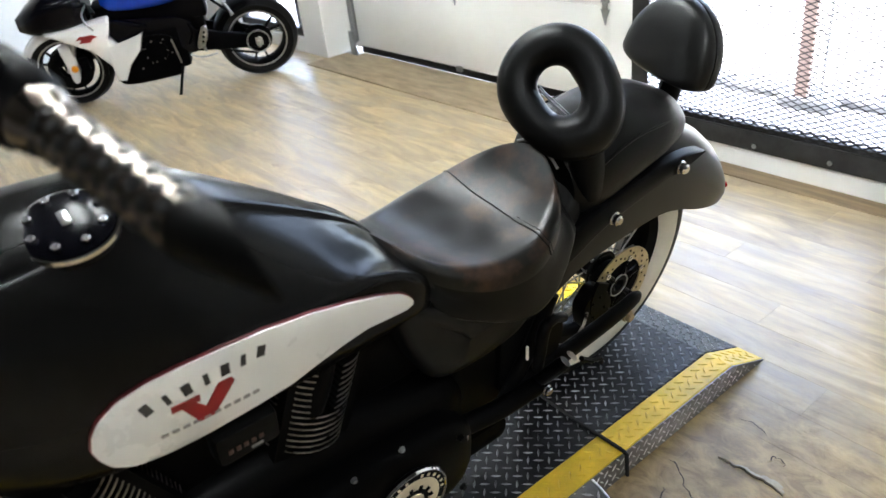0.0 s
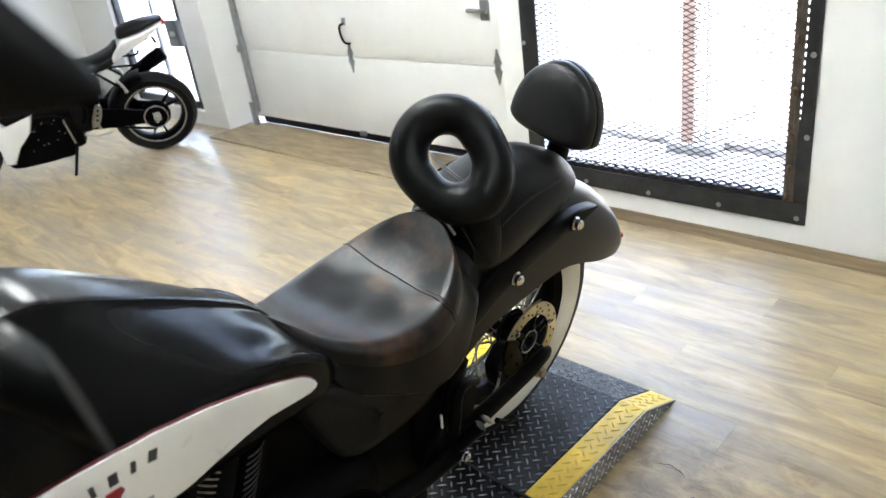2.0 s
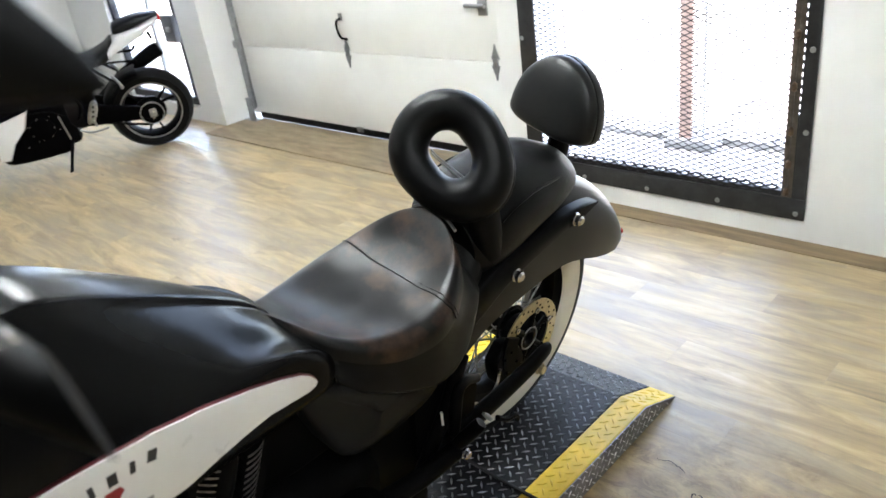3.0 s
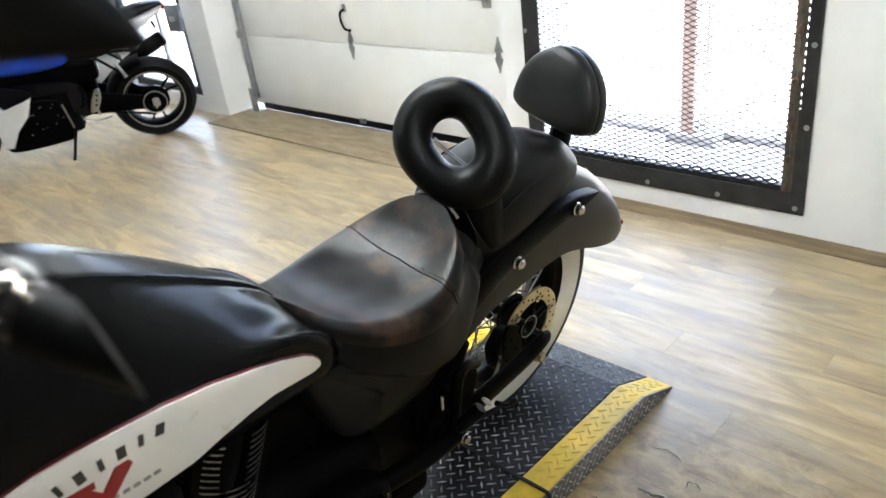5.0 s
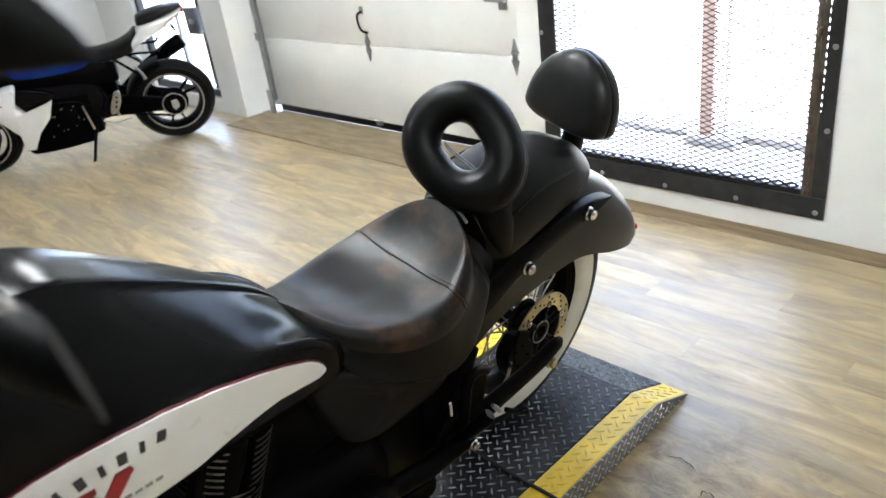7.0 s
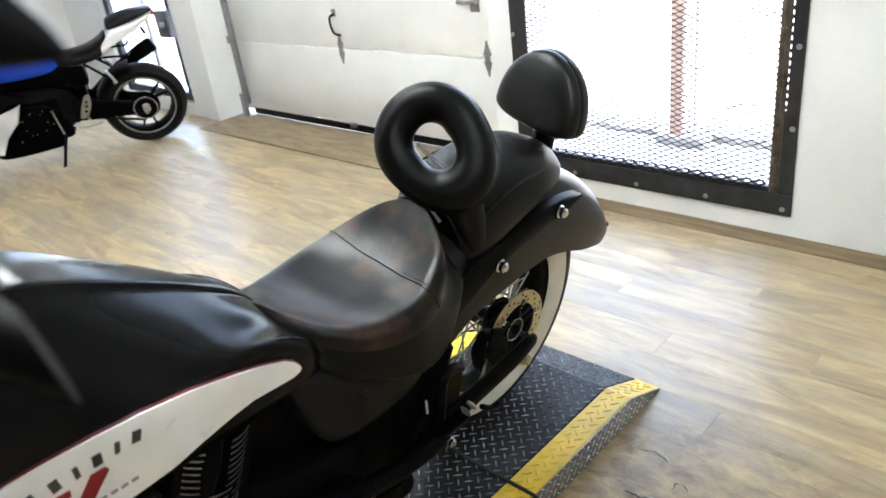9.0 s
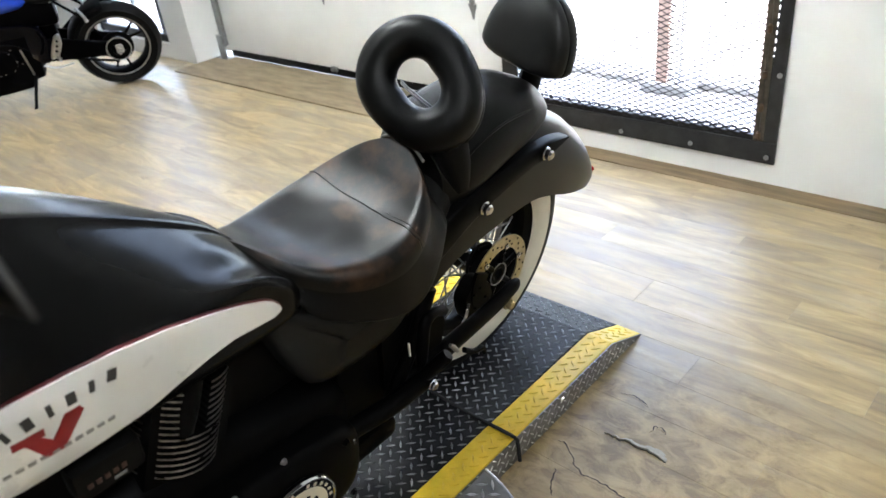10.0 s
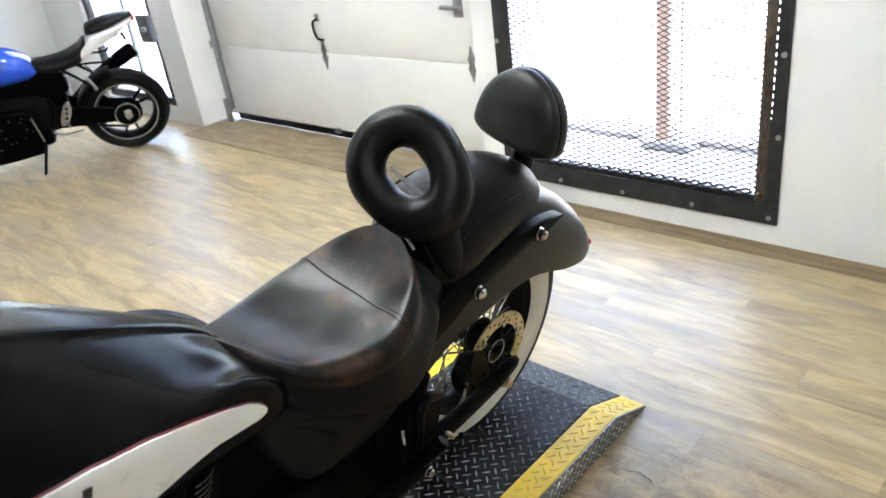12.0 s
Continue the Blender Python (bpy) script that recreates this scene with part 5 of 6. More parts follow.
part("under_frame", box(-0.10, 0.10, -1.2, -0.45, 0.13, 0.20, 0.02), M_SATIN, bk)
part("rear_tray", box(-0.09, 0.09, -0.62, -0.36, 0.19, 0.60, 0.03), M_SATIN, bk)

# front end
fw2 = wheel(bk, "front_wheel", (0.0, -1.70, 0.33), 0.335, 0.12, 0.235, M_SATIN)
for k in range(20):
    a = 2 * math.pi * k / 20
    q = 1 if k % 2 else -1
    p0 = Vector((q * 0.04, -1.70 + 0.05 * math.cos(a + 0.5 * q), 0.33 + 0.05 * math.sin(a + 0.5 * q)))
    part("spoke", tube([p0, Vector((0.0, -1.70 + 0.218 * math.cos(a), 0.33 + 0.218 * math.sin(a)))], 0.0028, sides=6), M_STEEL, fw2)
for s in (1, -1):
    part("fork_leg", tube([(s * 0.095, -1.70, 0.33), (s * 0.095, -1.62, 0.62), (s * 0.09, -1.50, 1.05)], [0.028, 0.030, 0.024], 14, 14), M_SATIN, bk)
part("fork_yoke", box(-0.12, 0.12, -1.56, -1.48, 1.02, 1.07, 0.015), M_SATIN, bk)
part("headlamp", lathe([(-0.10, 0.0005), (-0.095, 0.05), (-0.06, 0.085), (0.0, 0.095), (0.03, 0.092), (0.035, 0.0005)], "y", 32, (0.0, -1.64, 0.93)), M_SATIN, bk, "black headlamp shell")

# handlebar end near the eye: studded grip, end cone, lever and mirror
hb = part("handlebar", tube([(0.06, -1.45, 1.12), (0.12, -1.50, 1.28), (0.20, -1.44, 1.41), (0.34, -1.32, 1.428), tuple(Vector(GRIPC) + Vector((-0.97, -0.2, 0.1)).normalized() * 0.10)], 0.0115, 30, 12), M_SATIN, bk)
# studded grip with an obliquely cut black end, in the machine's own axes
GD_ = Vector((-0.97, -0.2, 0.1)).normalized()
E0 = Vector(GRIPC)
GR, GL = 0.0165, 0.125
gu = GD_.cross(Vector((0, 0, 1))).normalized()
gv = gu.cross(GD_).normalized()


def grip_ring(d, r, n=28):
    p = E0 + GD_ * d
    return [p + gu * r * math.cos(a) + gv * r * math.sin(a) for a in (2 * math.pi * k / n for k in range(n))]


grip = part("hand_grip", skin([grip_ring(d, r) for d, r in ((0.0, GR * 0.7), (0.001, GR * 0.97), (0.004, GR), (0.06, GR * 1.02), (GL, GR), (GL + 0.008, GR * 1.25), (GL + 0.016, GR * 1.25), (GL + 0.018, GR * 0.9))]), M_GRIP, hb, "glossy grip with rows of dark rubber studs")
stud = None
for j in range(10):
    for k in range(9):
        a = 2 * math.pi * (k + 0.5 * (j % 2)) / 9
        d = gu * math.cos(a) + gv * math.sin(a)
        p = E0 + GD_ * (0.009 + j * 0.0122) + d * GR
        part("stud", tube([p - d * 0.001, p + d * 0.0003, p + d * 0.0005], [0.0046, 0.0044, 0.0036], sides=10), M_RUBBER, grip)
rim = [E0 + (RIMT + RIMB) * 0.5 - E0 + (RIMT - RIMB) * 0.5 * math.sin(a) + RIMW * 0.018 * math.cos(a) for a in (2 * math.pi * k / 28 for k in range(28))]
base = []
for k in range(28):
    a = 2 * math.pi * k / 28
    base.append(E0 + gu * GR * math.cos(a) + gv * GR * math.sin(a))
sh = max(range(28), key=lambda q: -sum((base[(i + q) % 28] - rim[i]).length for i in range(28)))
base2 = [base[(i + sh) % 28] for i in range(28)]
part("grip_end", skin([[p + GD_ * 0.004 for p in base2], base2, [b + (r - b) * 0.5 for b, r in zip(base2, rim)], rim, [(sum(rim, Vector()) / 28) + (r - sum(rim, Vector()) / 28) * 0.9 for r in rim]]), M_GRIPEND, hb, "matte black slant-cut grip end", angle=50)
part("switch_housing", tube([E0 + GD_ * (GL + 0.018), E0 + GD_ * (GL + 0.03), E0 + GD_ * (GL + 0.075), E0 + GD_ * (GL + 0.085)], [0.016, 0.026, 0.026, 0.014], 0, 14), M_SATIN, hb)
# mirror shell above the grip
MT = Vector(MTIP)
mdir = (Vector(MROOT) - MT).normalized()
mu = mdir.cross(Vector((0, 0, 1))).normalized()
mv = mu.cross(mdir).normalized()
rings = []
for d, a, b in ((0.0, 0.001, 0.001), (0.008, 0.006, 0.007), (0.03, 0.010, 0.019), (0.07, 0.014, 0.036), (0.11, 0.016, 0.048), (0.15, 0.016, 0.050), (0.18, 0.012, 0.040), (0.195, 0.002, 0.006)):
    p = MT + mdir * d + mv * (b * 0.55)
    rings.append([p + mu * a * math.cos(t) + mv * b * math.sin(t) for t in (2 * math.pi * k / 24 for k in range(24))])
part("mirror", skin(rings), M_RUBBER, bk, "black teardrop mirror shell")
part("mirror_stem", tube([MT + mdir * 0.12 + mv * 0.02, MT + mdir * 0.16 - mv * 0.05, E0 + GD_ * 0.17 + Vector((0, 0, 0.02))], 0.006, 12, 8), M_SATIN, bk)

# ---------------------------------------------------------------- the sport machine by the glass door
SP = pose(-4.505, 1.175, 0.001, 0, 12, -24.8)
sb = thing("sport_motorcycle", "blue and white sport motorcycle on its kickstand", "motorcycle", SP)


def shell(name, prof, x0, x1, material, parent, s=1, label="", n=44, round_=True):
    """A bulged panel: outline in (y, z), from depth x0 out to x1 on side s."""
    P = spline([(0, y, z) for y, z in prof + [prof[0]]], n)[:-1] if round_ else [Vector((0, y, z)) for y, z in prof]
    cen = sum(P, Vector()) / len(P)
    rings = []
    for f, u in ((1.0, 0.0), (1.0, 0.72), (0.95, 0.88), (0.75, 0.97), (0.04, 1.0)):
        rings.append([Vector((s * (x0 + (x1 - x0) * u), cen.y + (p.y - cen.y) * f, cen.z + (p.z - cen.z) * f)) for p in P])
    return part(name, skin(rings), material, parent, label)


def sport_wheel(name, cy, r, w, rim, front):
    c = Vector((0, cy, r))
    wh = part(name, disc(0.045, w * 0.9, "x", c, 20), M_ENGINE, sb)
    h = w / 2
    part("tyre", lathe([(-h * 0.7, rim), (-h * 0.98, rim + (r - rim) * 0.35), (-h, rim + (r - rim) * 0.55), (-h * 0.8, r - 0.035), (-h * 0.45, r - 0.010), (0, r), (h * 0.45, r - 0.010), (h * 0.8, r - 0.035), (h, rim + (r - rim) * 0.55), (h * 0.98, rim + (r - rim) * 0.35), (h * 0.7, rim)], "x", 56, c, closed=True), M_RUBBER, wh)
    part("rim", lathe([(-h * 0.78, rim + 0.004), (-h * 0.7, rim - 0.012), (-h * 0.3, rim - 0.028), (h * 0.3, rim - 0.028), (h * 0.7, rim - 0.012), (h * 0.78, rim + 0.004), (h * 0.5, rim + 0.002), (-h * 0.5, rim + 0.002)], "x", 56, c, closed=True), M_ENGINE, wh, "dark cast wheel rim")
    for s in (1, -1):
        part("rim_tape", lathe([(s * h * 0.79, rim - 0.006), (s * h * 0.80, rim - 0.006), (s * h * 0.81, rim + 0.004), (s * h * 0.79, rim + 0.004)], "x", 56, c, closed=True), M_STEEL, wh, "bright rim edge")
    for k in range(3):
        a = 2 * math.pi * k / 3 + 0.5
        for b in (-0.16, 0.16):
            p0 = c + Vector((0, 0.035 * math.cos(a), 0.035 * math.sin(a)))
            p1 = c + Vector((0, (rim - 0.024) * math.cos(a + b * 1.6), (rim - 0.024) * math.sin(a + b * 1.6)))
            part("spoke", tube([p0, p1], [0.016, 0.010], sides=8, flat=0.8), M_BLACKP, wh)
    for s in ((1, -1) if front else (1,)):
        part("brake_disc", lathe([(s * h * 0.62, 0.075), (s * h * 0.62, 0.158 if front else 0.11), (s * h * 0.62 + 0.005, 0.158 if front else 0.11), (s * h * 0.62 + 0.005, 0.075)], "x", 40, c, closed=True), M_SATIN, wh)
    return wh


sport_wheel("rear_wheel", 0.02, 0.315, 0.18, 0.222, False)
sport_wheel("front_wheel", -1.385, 0.30, 0.12, 0.222, True)
sp = part("rear_sprocket", lathe([(0.112, 0.05), (0.112, 0.088), (0.117, 0.088), (0.117, 0.05)], "x", 40, (0, 0.02, 0.315), closed=True), M_SATIN, sb)
part("sprocket_ring", lathe([(0.117, 0.082), (0.119, 0.082), (0.119, 0.089), (0.117, 0.089)], "x", 40, (0, 0.02, 0.315), closed=True), M_STEEL, sp, "bright sprocket ring")
part("axle_nut", disc(0.017, 0.012, "x", (0.130, 0.02, 0.315), 6), M_STEEL, sp)
for s in (1, -1):
    sw = shell("swingarm", [(-0.50, 0.42), (-0.40, 0.47), (-0.20, 0.42), (-0.02, 0.37), (0.075, 0.35), (0.085, 0.29), (0.0, 0.27), (-0.20, 0.29), (-0.42, 0.31), (-0.50, 0.34)], 0.085, 0.115, M_ENGINE, sb, s)
    shell("axle_block", [(0.0, 0.345), (0.045, 0.345), (0.05, 0.29), (0.005, 0.285)], 0.112, 0.124, M_STEEL, sw, s)
    shell("frame_spar", [(-1.02, 0.66), (-0.80, 0.64), (-0.50, 0.60), (-0.42, 0.50), (-0.42, 0.34), (-0.50, 0.32), (-0.56, 0.46), (-0.70, 0.53), (-0.98, 0.55)], 0.06, 0.14, M_BLACKP, sb, s)
    fp = shell("footrest_bracket", [(-0.37, 0.50), (-0.335, 0.505), (-0.335, 0.44), (-0.37, 0.37), (-0.385, 0.35), (-0.43, 0.345), (-0.42, 0.40)], 0.12, 0.155, M_STEEL, sb, s, "bare aluminium footrest bracket")
    for z, y in ((0.47, -0.36), (0.435, -0.37), (0.40, -0.382)):
        part("slot", disc(0.010, 0.003, "x", (s * 0.157, y, z), 8), M_BLACKP, fp)
    part("footrest", tube([(s * 0.14, -0.39, 0.36), (s * 0.235, -0.37, 0.36)], 0.010, 4, 8), M_STEEL, fp)
    part("subframe_strut", tube([(s * 0.11, -0.30, 0.735), (s * 0.135, -0.22, 0.665), (s * 0.15, -0.135, 0.585)], 0.011, 8, 8), M_BLACKP, sb)
    part("peg_hanger", tube([(s * 0.13, -0.175, 0.665), (s * 0.145, -0.145, 0.62), (s * 0.155, -0.125, 0.565)], [0.008, 0.010, 0.014], 8, 8), M_STEEL, sb, "bare pillion peg hanger")
    part("stay_rod", tube([(s * 0.09, -0.24, 0.745), (s * 0.10, -0.12, 0.745), (s * 0.11, 0.0, 0.735), (s * 0.11, 0.03, 0.765)], 0.009, 10, 8), M_BLACKP, sb)
    # fairing
    shell("side_fairing", [(-1.44, 0.64), (-1.25, 0.655), (-1.00, 0.685), (-0.98, 0.66), (-1.08, 0.625), (-1.01, 0.53), (-0.95, 0.455), (-0.88, 0.46), (-0.775, 0.555), (-0.83, 0.42), (-0.93, 0.32), (-1.00, 0.20), (-1.06, 0.205), (-1.06, 0.33), (-1.17, 0.48), (-1.30, 0.555)], 0.10, 0.205, M_WHITEP, sb, s, "white side fairing panel", 60, False)
    shell("fairing_inset", [(-1.06, 0.625), (-0.98, 0.665), (-0.76, 0.60), (-0.77, 0.545), (-0.88, 0.455), (-0.95, 0.46)], 0.08, 0.175, M_BLACKP, sb, s, "gloss black fairing inset")
    shell("fairing_mark", [(-1.235, 0.575), (-1.205, 0.598), (-1.12, 0.60), (-1.085, 0.58), (-1.12, 0.572), (-1.14, 0.548), (-1.22, 0.548), (-1.20, 0.572)], 0.203, 0.2085, M_RED, sb, s, "red angular emblem shape", 44, False)
    shell("belly_fairing", [(-1.04, 0.235), (-1.05, 0.16), (-0.95, 0.14), (-0.70, 0.15), (-0.585, 0.185), (-0.58, 0.40), (-0.62, 0.50), (-0.76, 0.52), (-0.84, 0.42), (-0.92, 0.31)], 0.0, 0.165, M_ENGINE, sb, s, "dark engine side and belly", 50)
    part("fork_leg", tube([(s * 0.095, -1.385, 0.30), (s * 0.095, -1.33, 0.42), (s * 0.09, -1.18, 0.80)], [0.022, 0.026, 0.026], 12, 12), M_STEEL, sb)
    shell("fork_shroud", [(-1.40, 0.50), (-1.33, 0.52), (-1.31, 0.40), (-1.33, 0.24), (-1.375, 0.22), (-1.385, 0.34)], 0.075, 0.125, M_WHITEP, sb, s, "white fork shroud")
    ind = part("indicator", disc(0.024, 0.03, "x", (s * 0.13, -1.335, 0.335), 16), M_AMBER, sb, "amber marker lens")
    part("caliper", box(min(s * 0.08, s * 0.12), max(s * 0.08, s * 0.12), -1.30, -1.23, 0.30, 0.40, 0.01), M_ENGINE, sb)
    part("clip_on_bar", tube([(s * 0.10, -1.14, 0.80), (s * 0.24, -1.06, 0.80), (s * 0.33, -1.03, 0.79)], 0.013, 10, 10), M_SATIN, sb)
    part("control_lever", tube([(s * 0.20, -1.09, 0.81), (s * 0.27, -1.12, 0.77), (s * 0.30, -1.10, 0.70), (s * 0.28, -1.08, 0.66)], 0.007, 12, 8), M_STEEL, sb)
    shell("tail_panel", [(-0.33, 0.72), (-0.24, 0.735), (-0.05, 0.83), (0.10, 0.90), (0.235, 0.985), (0.245, 1.0), (0.10, 0.955), (-0.06, 0.925), (-0.10, 0.88), (-0.20, 0.80)], 0.0, 0.128, M_WHITEP, sb, s, "white tail panel", 50, False)
    shell("tail_inset", [(-0.02, 0.865), (0.06, 0.88), (0.125, 0.905), (0.09, 0.925), (-0.005, 0.90)], 0.08, 0.099, M_BLACKP, sb, s)
    part("tail_indicator", tube([(s * 0.06, 0.15, 0.90), (s * 0.12, 0.165, 0.875)], 0.012, 4, 8), M_SATIN, sb)
part("engine", box(-0.14, 0.14, -0.90, -0.50, 0.20, 0.58, 0.05), M_ENGINE, sb)
part("rear_shock", box(-0.05, 0.05, -0.52, -0.34, 0.34, 0.72, 0.03), M_ENGINE, sb)
part("air_box", box(-0.10, 0.10, -1.10, -0.30, 0.56, 0.745, 0.03), M_ENGINE, sb)
part("front_fender", skin([arch((-1.385 + 0.325 * math.cos(a), 0.30 + 0.325 * math.sin(a)), (-1.385 + 0.27 * math.cos(a), 0.30 + 0.27 * math.sin(a)), 0.072, 11) for a in [radians(40 + 9 * k) for k in range(13)]], closed=False, caps=False), M_WHITEP, sb, "white front fender")
part("upper_fairing", pad([(-1.62, 0.03, 0.72, 0.62, 0), (-1.52, 0.13, 0.80, 0.60, 0), (-1.38, 0.19, 0.88, 0.60, 0), (-1.22, 0.20, 0.90, 0.63, 0), (-1.12, 0.16, 0.86, 0.66, 0)], 3), M_BLACKP, sb, "black upper fairing and screen")
part("fuel_tank", pad([(-1.02, 0.06, 0.83, 0.70, 0.03), (-0.95, 0.13, 0.90, 0.69, 0.03), (-0.80, 0.165, 0.935, 0.68, 0.03), (-0.62, 0.16, 0.915, 0.685, 0.03), (-0.50, 0.11, 0.84, 0.70, 0.03), (-0.45, 0.06, 0.78, 0.72, 0.02)], 2.6), M_BLUE, sb, "glossy blue fuel tank")
part("rider_seat", pad([(-0.50, 0.06, 0.825, 0.73, 0.01), (-0.42, 0.10, 0.805, 0.715, 0.012), (-0.28, 0.13, 0.815, 0.72, 0.015), (-0.17, 0.13, 0.855, 0.75, 0.015), (-0.12, 0.11, 0.895, 0.80, 0.012), (-0.10, 0.08, 0.90, 0.85, 0.005)], 3), M_PLEATHER, sb, "grey-black rider seat")
part("pillion_seat", pad([(-0.085, 0.05, 0.955, 0.925, 0.005), (-0.06, 0.08, 0.99, 0.92, 0.01), (0.06, 0.09, 1.02, 0.945, 0.012), (0.18, 0.075, 1.03, 0.985, 0.01), (0.25, 0.05, 1.025, 1.0, 0.005)], 3), M_PLEATHER, sb, "grey-black pillion seat")
part("tail_light", box(-0.045, 0.045, 0.235, 0.262, 0.965, 1.005, 0.008), M_LENSR, sb, "red tail lens")
part("rear_hugger", skin([arch((0.02 + 0.335 * math.cos(a), 0.315 + 0.335 * math.sin(a)), (0.02 + 0.30 * math.cos(a), 0.315 + 0.30 * math.sin(a)), 0.095, 9) for a in [radians(95 + 8 * k) for k in range(9)]], closed=False, caps=False), M_SATIN, sb)
part("silencer", tube([(-0.13, -0.30, 0.42), (-0.15, -0.12, 0.545), (-0.152, 0.02, 0.615), (-0.152, 0.10, 0.655), (-0.152, 0.185, 0.695), (-0.152, 0.20, 0.702)], [0.032, 0.040, 0.050, 0.056, 0.058, 0.046], 0, 18), M_SATIN, sb, "short black silencer")
part("kickstand", tube([(0.13, -0.575, 0.24), (0.20, -0.615, 0.13), (0.262, -0.645, 0.045), (0.275, -0.66, 0.040)], [0.014, 0.011, 0.012, 0.016], 14, 8), M_SATIN, sb, "black kickstand")
part("gear_rod", tube([(0.172, -0.60, 0.46), (0.172, -0.575, 0.27)], 0.007, 4, 6), M_STEEL, sb)
part("hose", tube([(0.150, -0.95, 0.50), (0.172, -0.86, 0.525), (0.172, -0.74, 0.515), (0.165, -0.64, 0.50), (0.15, -0.56, 0.44)], 0.005, 16, 6), M_SATIN, sb, "thin black hose")
cc = part("clutch_cover", lathe([(0.150, 0.088), (0.168, 0.084), (0.174, 0.070), (0.174, 0.030), (0.178, 0.0005)], "x", 32, (0, -0.73, 0.385)), M_ENGINE, sb, "round dark clutch cover")
for k in range(7):
    a = 2 * math.pi * k / 7
    bolt("cover_bolt", (0.170, -0.73 + 0.080 * math.cos(a), 0.385 + 0.080 * math.sin(a)), 0.0035, cc, M_FIN, "x", "", 6)
part("linkage", tube([(0.125, -0.50, 0.30), (0.14, -0.42, 0.275), (0.14, -0.30, 0.285)], 0.008, 8, 6), M_STEEL, sb)
part("oil_pipe", tube([(0.12, -0.47, 0.56), (0.14, -0.44, 0.50), (0.14, -0.46, 0.43), (0.13, -0.49, 0.39)], 0.009, 10, 8), M_ENGINE, sb)
part("chain_run", tube([(0.10, -0.45, 0.345), (0.095, 0.0, 0.215)], 0.009, 6, 6), M_SATIN, sb)
for y, z in ((-0.82, 0.42), (-0.74, 0.47), (-0.66, 0.47), (-0.70, 0.33), (-0.78, 0.30), (-0.62, 0.36), (-0.86, 0.27)):
    bolt("engine_bolt", (0.166, y, z), 0.004, sb, M_FIN, "x", "", 6)

# ---------------------------------------------------------------- floor planks and their wear
def loose_vinyl():
    """Cracked, lifted vinyl edges beside the ramp."""
    for name, pts, wid, lift in (
        ("peeled_vinyl", [(0.306, -0.046), (0.341, -0.047), (0.416, -0.102), (0.50, -0.105), (0.568, -0.117), (0.684, -0.126)], 0.004, 0.0005),
        ("peeled_vinyl", [(0.577, 0.048), (0.556, 0.056), (0.527, 0.057), (0.497, 0.055), (0.436, 0.053), (0.392, 0.048)], -0.022, 0.006),
        ("peeled_vinyl", [(0.436, 0.201), (0.418, 0.216), (0.392, 0.223), (0.347, 0.217)], 0.004, 0.0005),
        ("peeled_vinyl", [(0.525, 0.135), (0.516, 0.147), (0.503, 0.149), (0.493, 0.142), (0.489, 0.125)], 0.004, 0.0005),
        ("peeled_vinyl", [(0.53, -0.206), (0.606, -0.284), (0.667, -0.342)], 0.004, 0.0005),
        ("peeled_vinyl", [(0.53, -0.206), (0.575, -0.176), (0.616, -0.154)], 0.004, 0.0005),
        ("peeled_vinyl", [(0.36, -0.13), (0.385, -0.19), (0.40, -0.21)], 0.004, 0.0005)):
        P = [Vector((p.x + 0.006 * noise.noise(p * 38) + 0.004 * noise.noise(p * 130), p.y + 0.006 * noise.noise(p * 38 + Vector((9, 9, 9))) + 0.004 * noise.noise(p * 130 + Vector((5, 5, 5))), 0)) for p in spline([(x, y, 0) for x, y in pts], 60)]
        rings = []
        for i, p in enumerate(P):
            t = (P[min(i + 1, 59)] - P[max(i - 1, 0)]).normalized()
            q = Vector((-t.y, t.x, 0))
            j = (noise.noise(p * 40) * 0.006)
            e = lift * (0.5 + 0.5 * math.sin(math.pi * i / 59))
            f = wid * math.sin(math.pi * i / 59) + 0.002 if wid > 0 else 1.5 * wid * min(1.0, i / 16) * (1 - i / 59) - 0.001
            a = p + q * j
            rings.append([a + Vector((0, 0, 0.0003)), a + Vector((0, 0, e + 0.0009)), a + q * f * 0.4 + Vector((0, 0, e * 0.5 + 0.0009)), a + q * f + Vector((0, 0, 0.0007)), a + q * f + Vector((0, 0, 0.0003))])
        ob = part(name, skin(rings), M_PLANK if wid > 0 else M_VINYLBACK, None, "", smooth=False)
        # dark strip laid on the floor stands for the crack's shadowed gap
        crack = []
        for i, p in enumerate(P):
            t = (P[min(i + 1, 59)] - P[max(i - 1, 0)]).normalized()
            q = Vector((-t.y, t.x, 0)) * (1 if wid > 0 else -1)
            a = p + Vector((-t.y, t.x, 0)) * noise.noise(p * 40) * 0.006
            f = (0.0026 + 0.0024 * noise.noise(p * 90)) * min(1.0, i / 9, (59 - i) / 9) + 0.0004
            crack.append([a - q * f + Vector((0, 0, 0.0004)), a - q * f + Vector((0, 0, 0.0009)), a + q * 0.001 + Vector((0, 0, 0.0009)), a + q * 0.001 + Vector((0, 0, 0.0004))])
        part("crack", skin(crack), M_CRACKDARK, ob, "dark strip for the shadowed gap of a crack", smooth=False)
        tagged(ob, "cracked and lifted piece of vinyl flooring", "floor damage", "loose vinyl pieces")


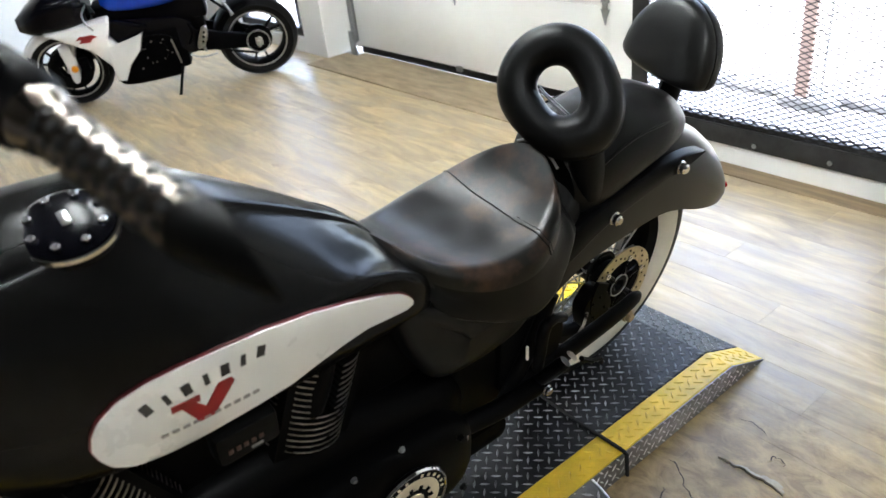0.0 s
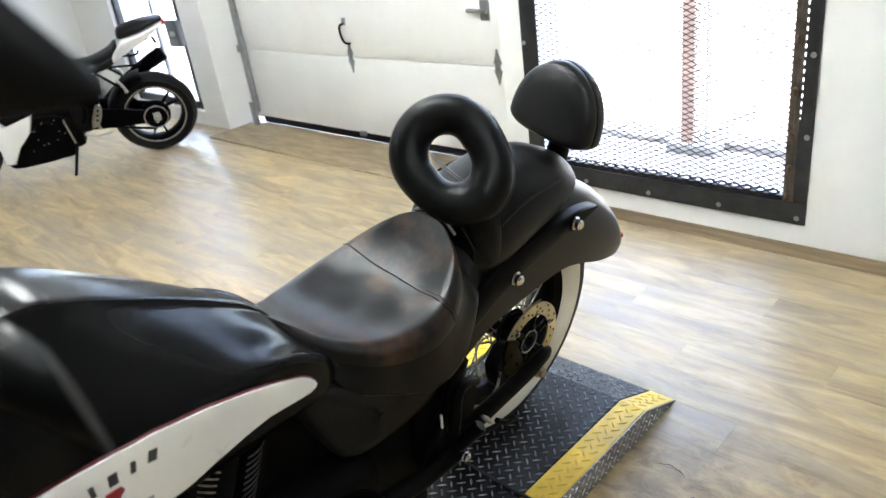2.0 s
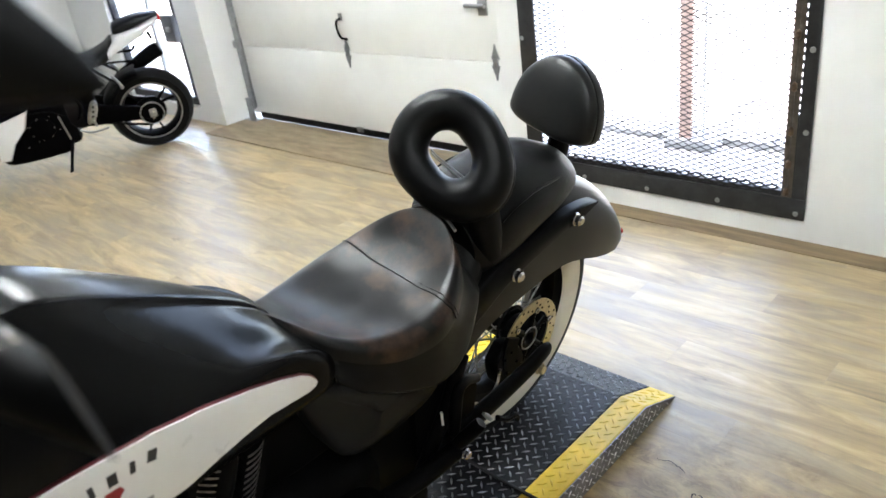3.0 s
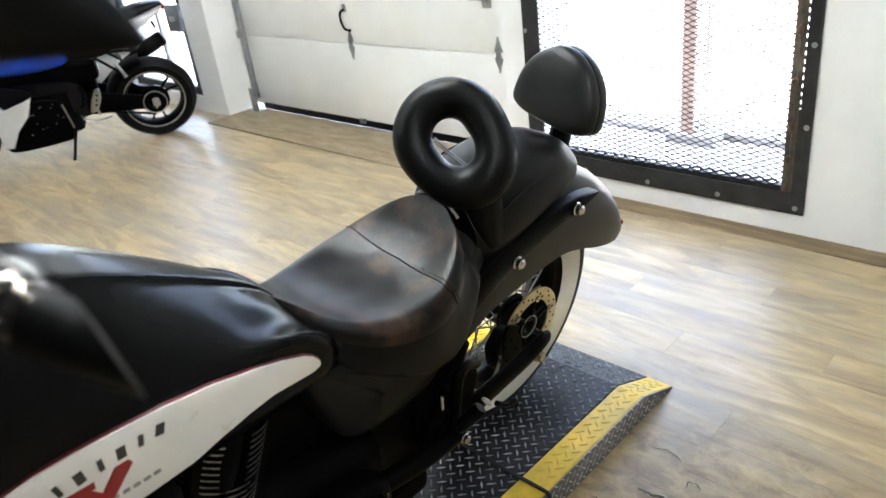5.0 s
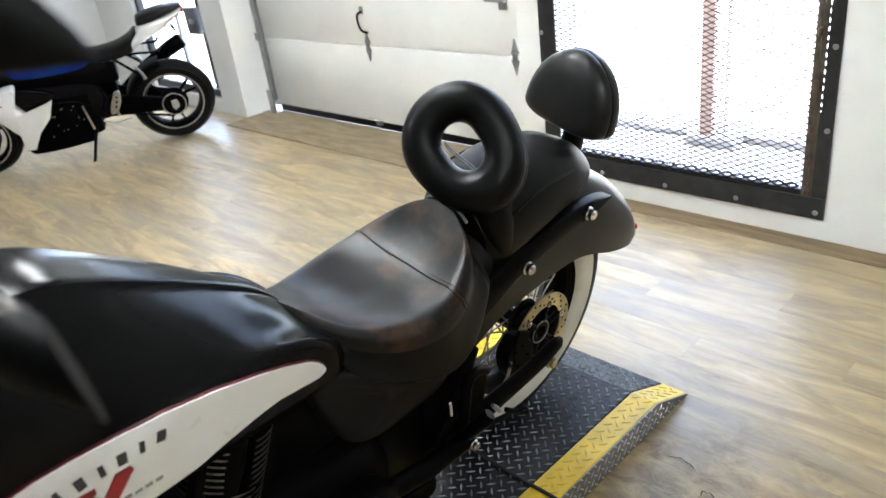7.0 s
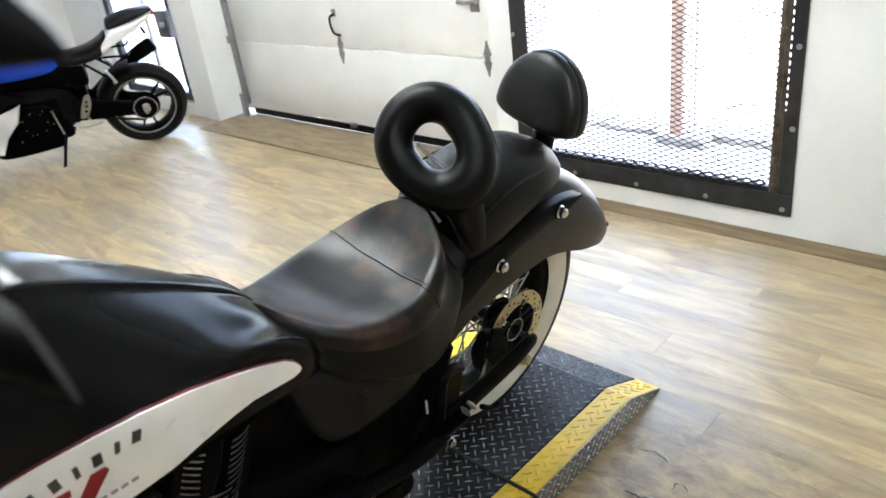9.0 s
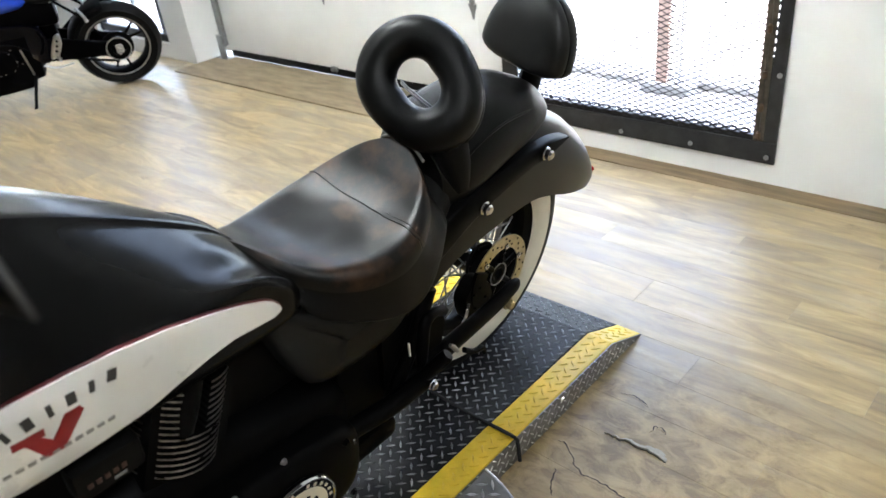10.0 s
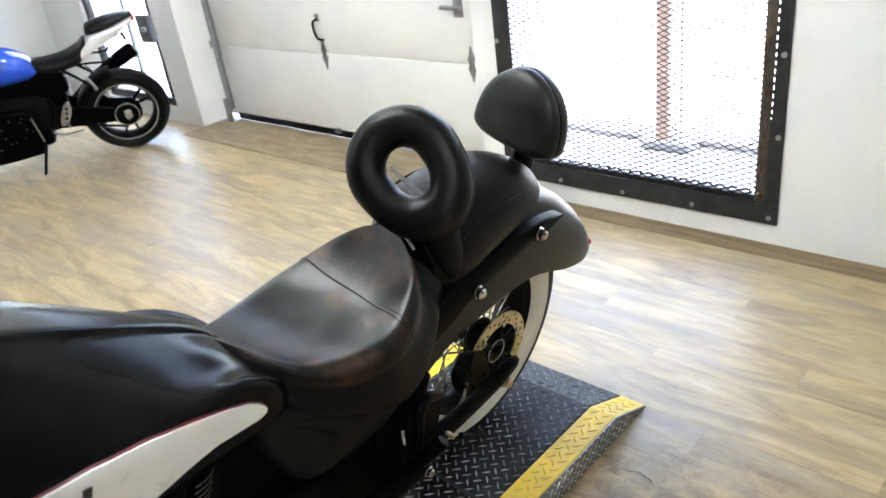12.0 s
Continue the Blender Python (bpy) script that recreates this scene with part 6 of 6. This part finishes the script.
def film_sheet(outline, material, label):
    """A torn piece of the vinyl's top film with a ragged rim, lying on the planks."""
    rim = []
    for (x0, y0), (x1, y1) in zip(outline, outline[1:] + outline[:1]):
        for k in range(9):
            p = Vector((x0 + (x1 - x0) * k / 9, y0 + (y1 - y0) * k / 9, 0))
            rim.append(p + Vector((noise.noise(p * 45), noise.noise(p * 45 + Vector((7, 7, 7))), 0)) * 0.007 * (1 if k else 0.3))
    ob = part("torn_film", skin([[p + Vector((0, 0, z)) for p in rim] for z in (0.0002, 0.0006)]), material, None, "", smooth=False)
    tagged(ob, label, "floor damage", "loose vinyl pieces")


loose_vinyl()
film_sheet([(0.300, -0.058), (0.350, 0.000), (0.394, 0.047), (0.460, 0.050), (0.527, 0.051), (0.577, 0.033), (0.575, -0.091), (0.493, -0.112), (0.409, -0.108)], M_PLANK, "honey-grey torn sheet of vinyl film on the floor")
film_sheet([(0.540, -0.206), (0.592, -0.168), (0.689, -0.132), (0.720, -0.200), (0.690, -0.290), (0.617, -0.282)], M_PLANK, "dull torn sheet of vinyl film on the floor")
PW, PL = 0.152, 1.22
me_cache = {}
NEAR = (-3.3, 2.2, -0.95, 1.62)
PF = [(4, 5, 6, 7), (0, 1, 5, 4), (1, 2, 6, 5), (2, 3, 7, 6), (3, 0, 4, 7)]


def plank_verts(l, w):
    g, h, c = 0.0001, 0.003, 0.0002
    return [(g, g, -h), (l - g, g, -h), (l - g, w - g, -h), (g, w - g, -h), (g + c, g + c, 0), (l - g - c, g + c, 0), (l - g - c, w - g - c, 0), (g + c, w - g - c, 0)]


def plank_mesh(l, w):
    key = (round(l, 3), round(w, 3))
    if key not in me_cache:
        me = bpy.data.meshes.new("plank")
        me.from_pydata(plank_verts(l, w), [], PF)
        me.materials.append(M_PLANK)
        me_cache[key] = me
    return me_cache[key]


FV, FF = [], []
y, row = YW - 0.002 - PW, 0
while y > YB + 0.01:
    x = XL + 0.002 - (row * 0.371 % 1) * PL
    while x < XR - 0.01:
        x0, x1 = max(x, XL + 0.002), min(x + PL, XR - 0.002)
        if x1 - x0 > 0.04:
            if NEAR[0] < x0 < NEAR[1] and NEAR[2] < y < NEAR[3]:
                ob = new("plank", plank_mesh(x1 - x0, PW))
                ob.location = (x0, y, 0.0)
                ob.parent = floor
            else:
                n = len(FV)
                FV += [(x0 + a, y + b, c) for a, b, c in plank_verts(x1 - x0, PW)]
                FF += [tuple(n + k for k in f) for f in PF]
        x += PL
    y -= PW
    row += 1
tagged(raw("planks", FV, FF, M_PLANKFAR, floor), kind="stuff")
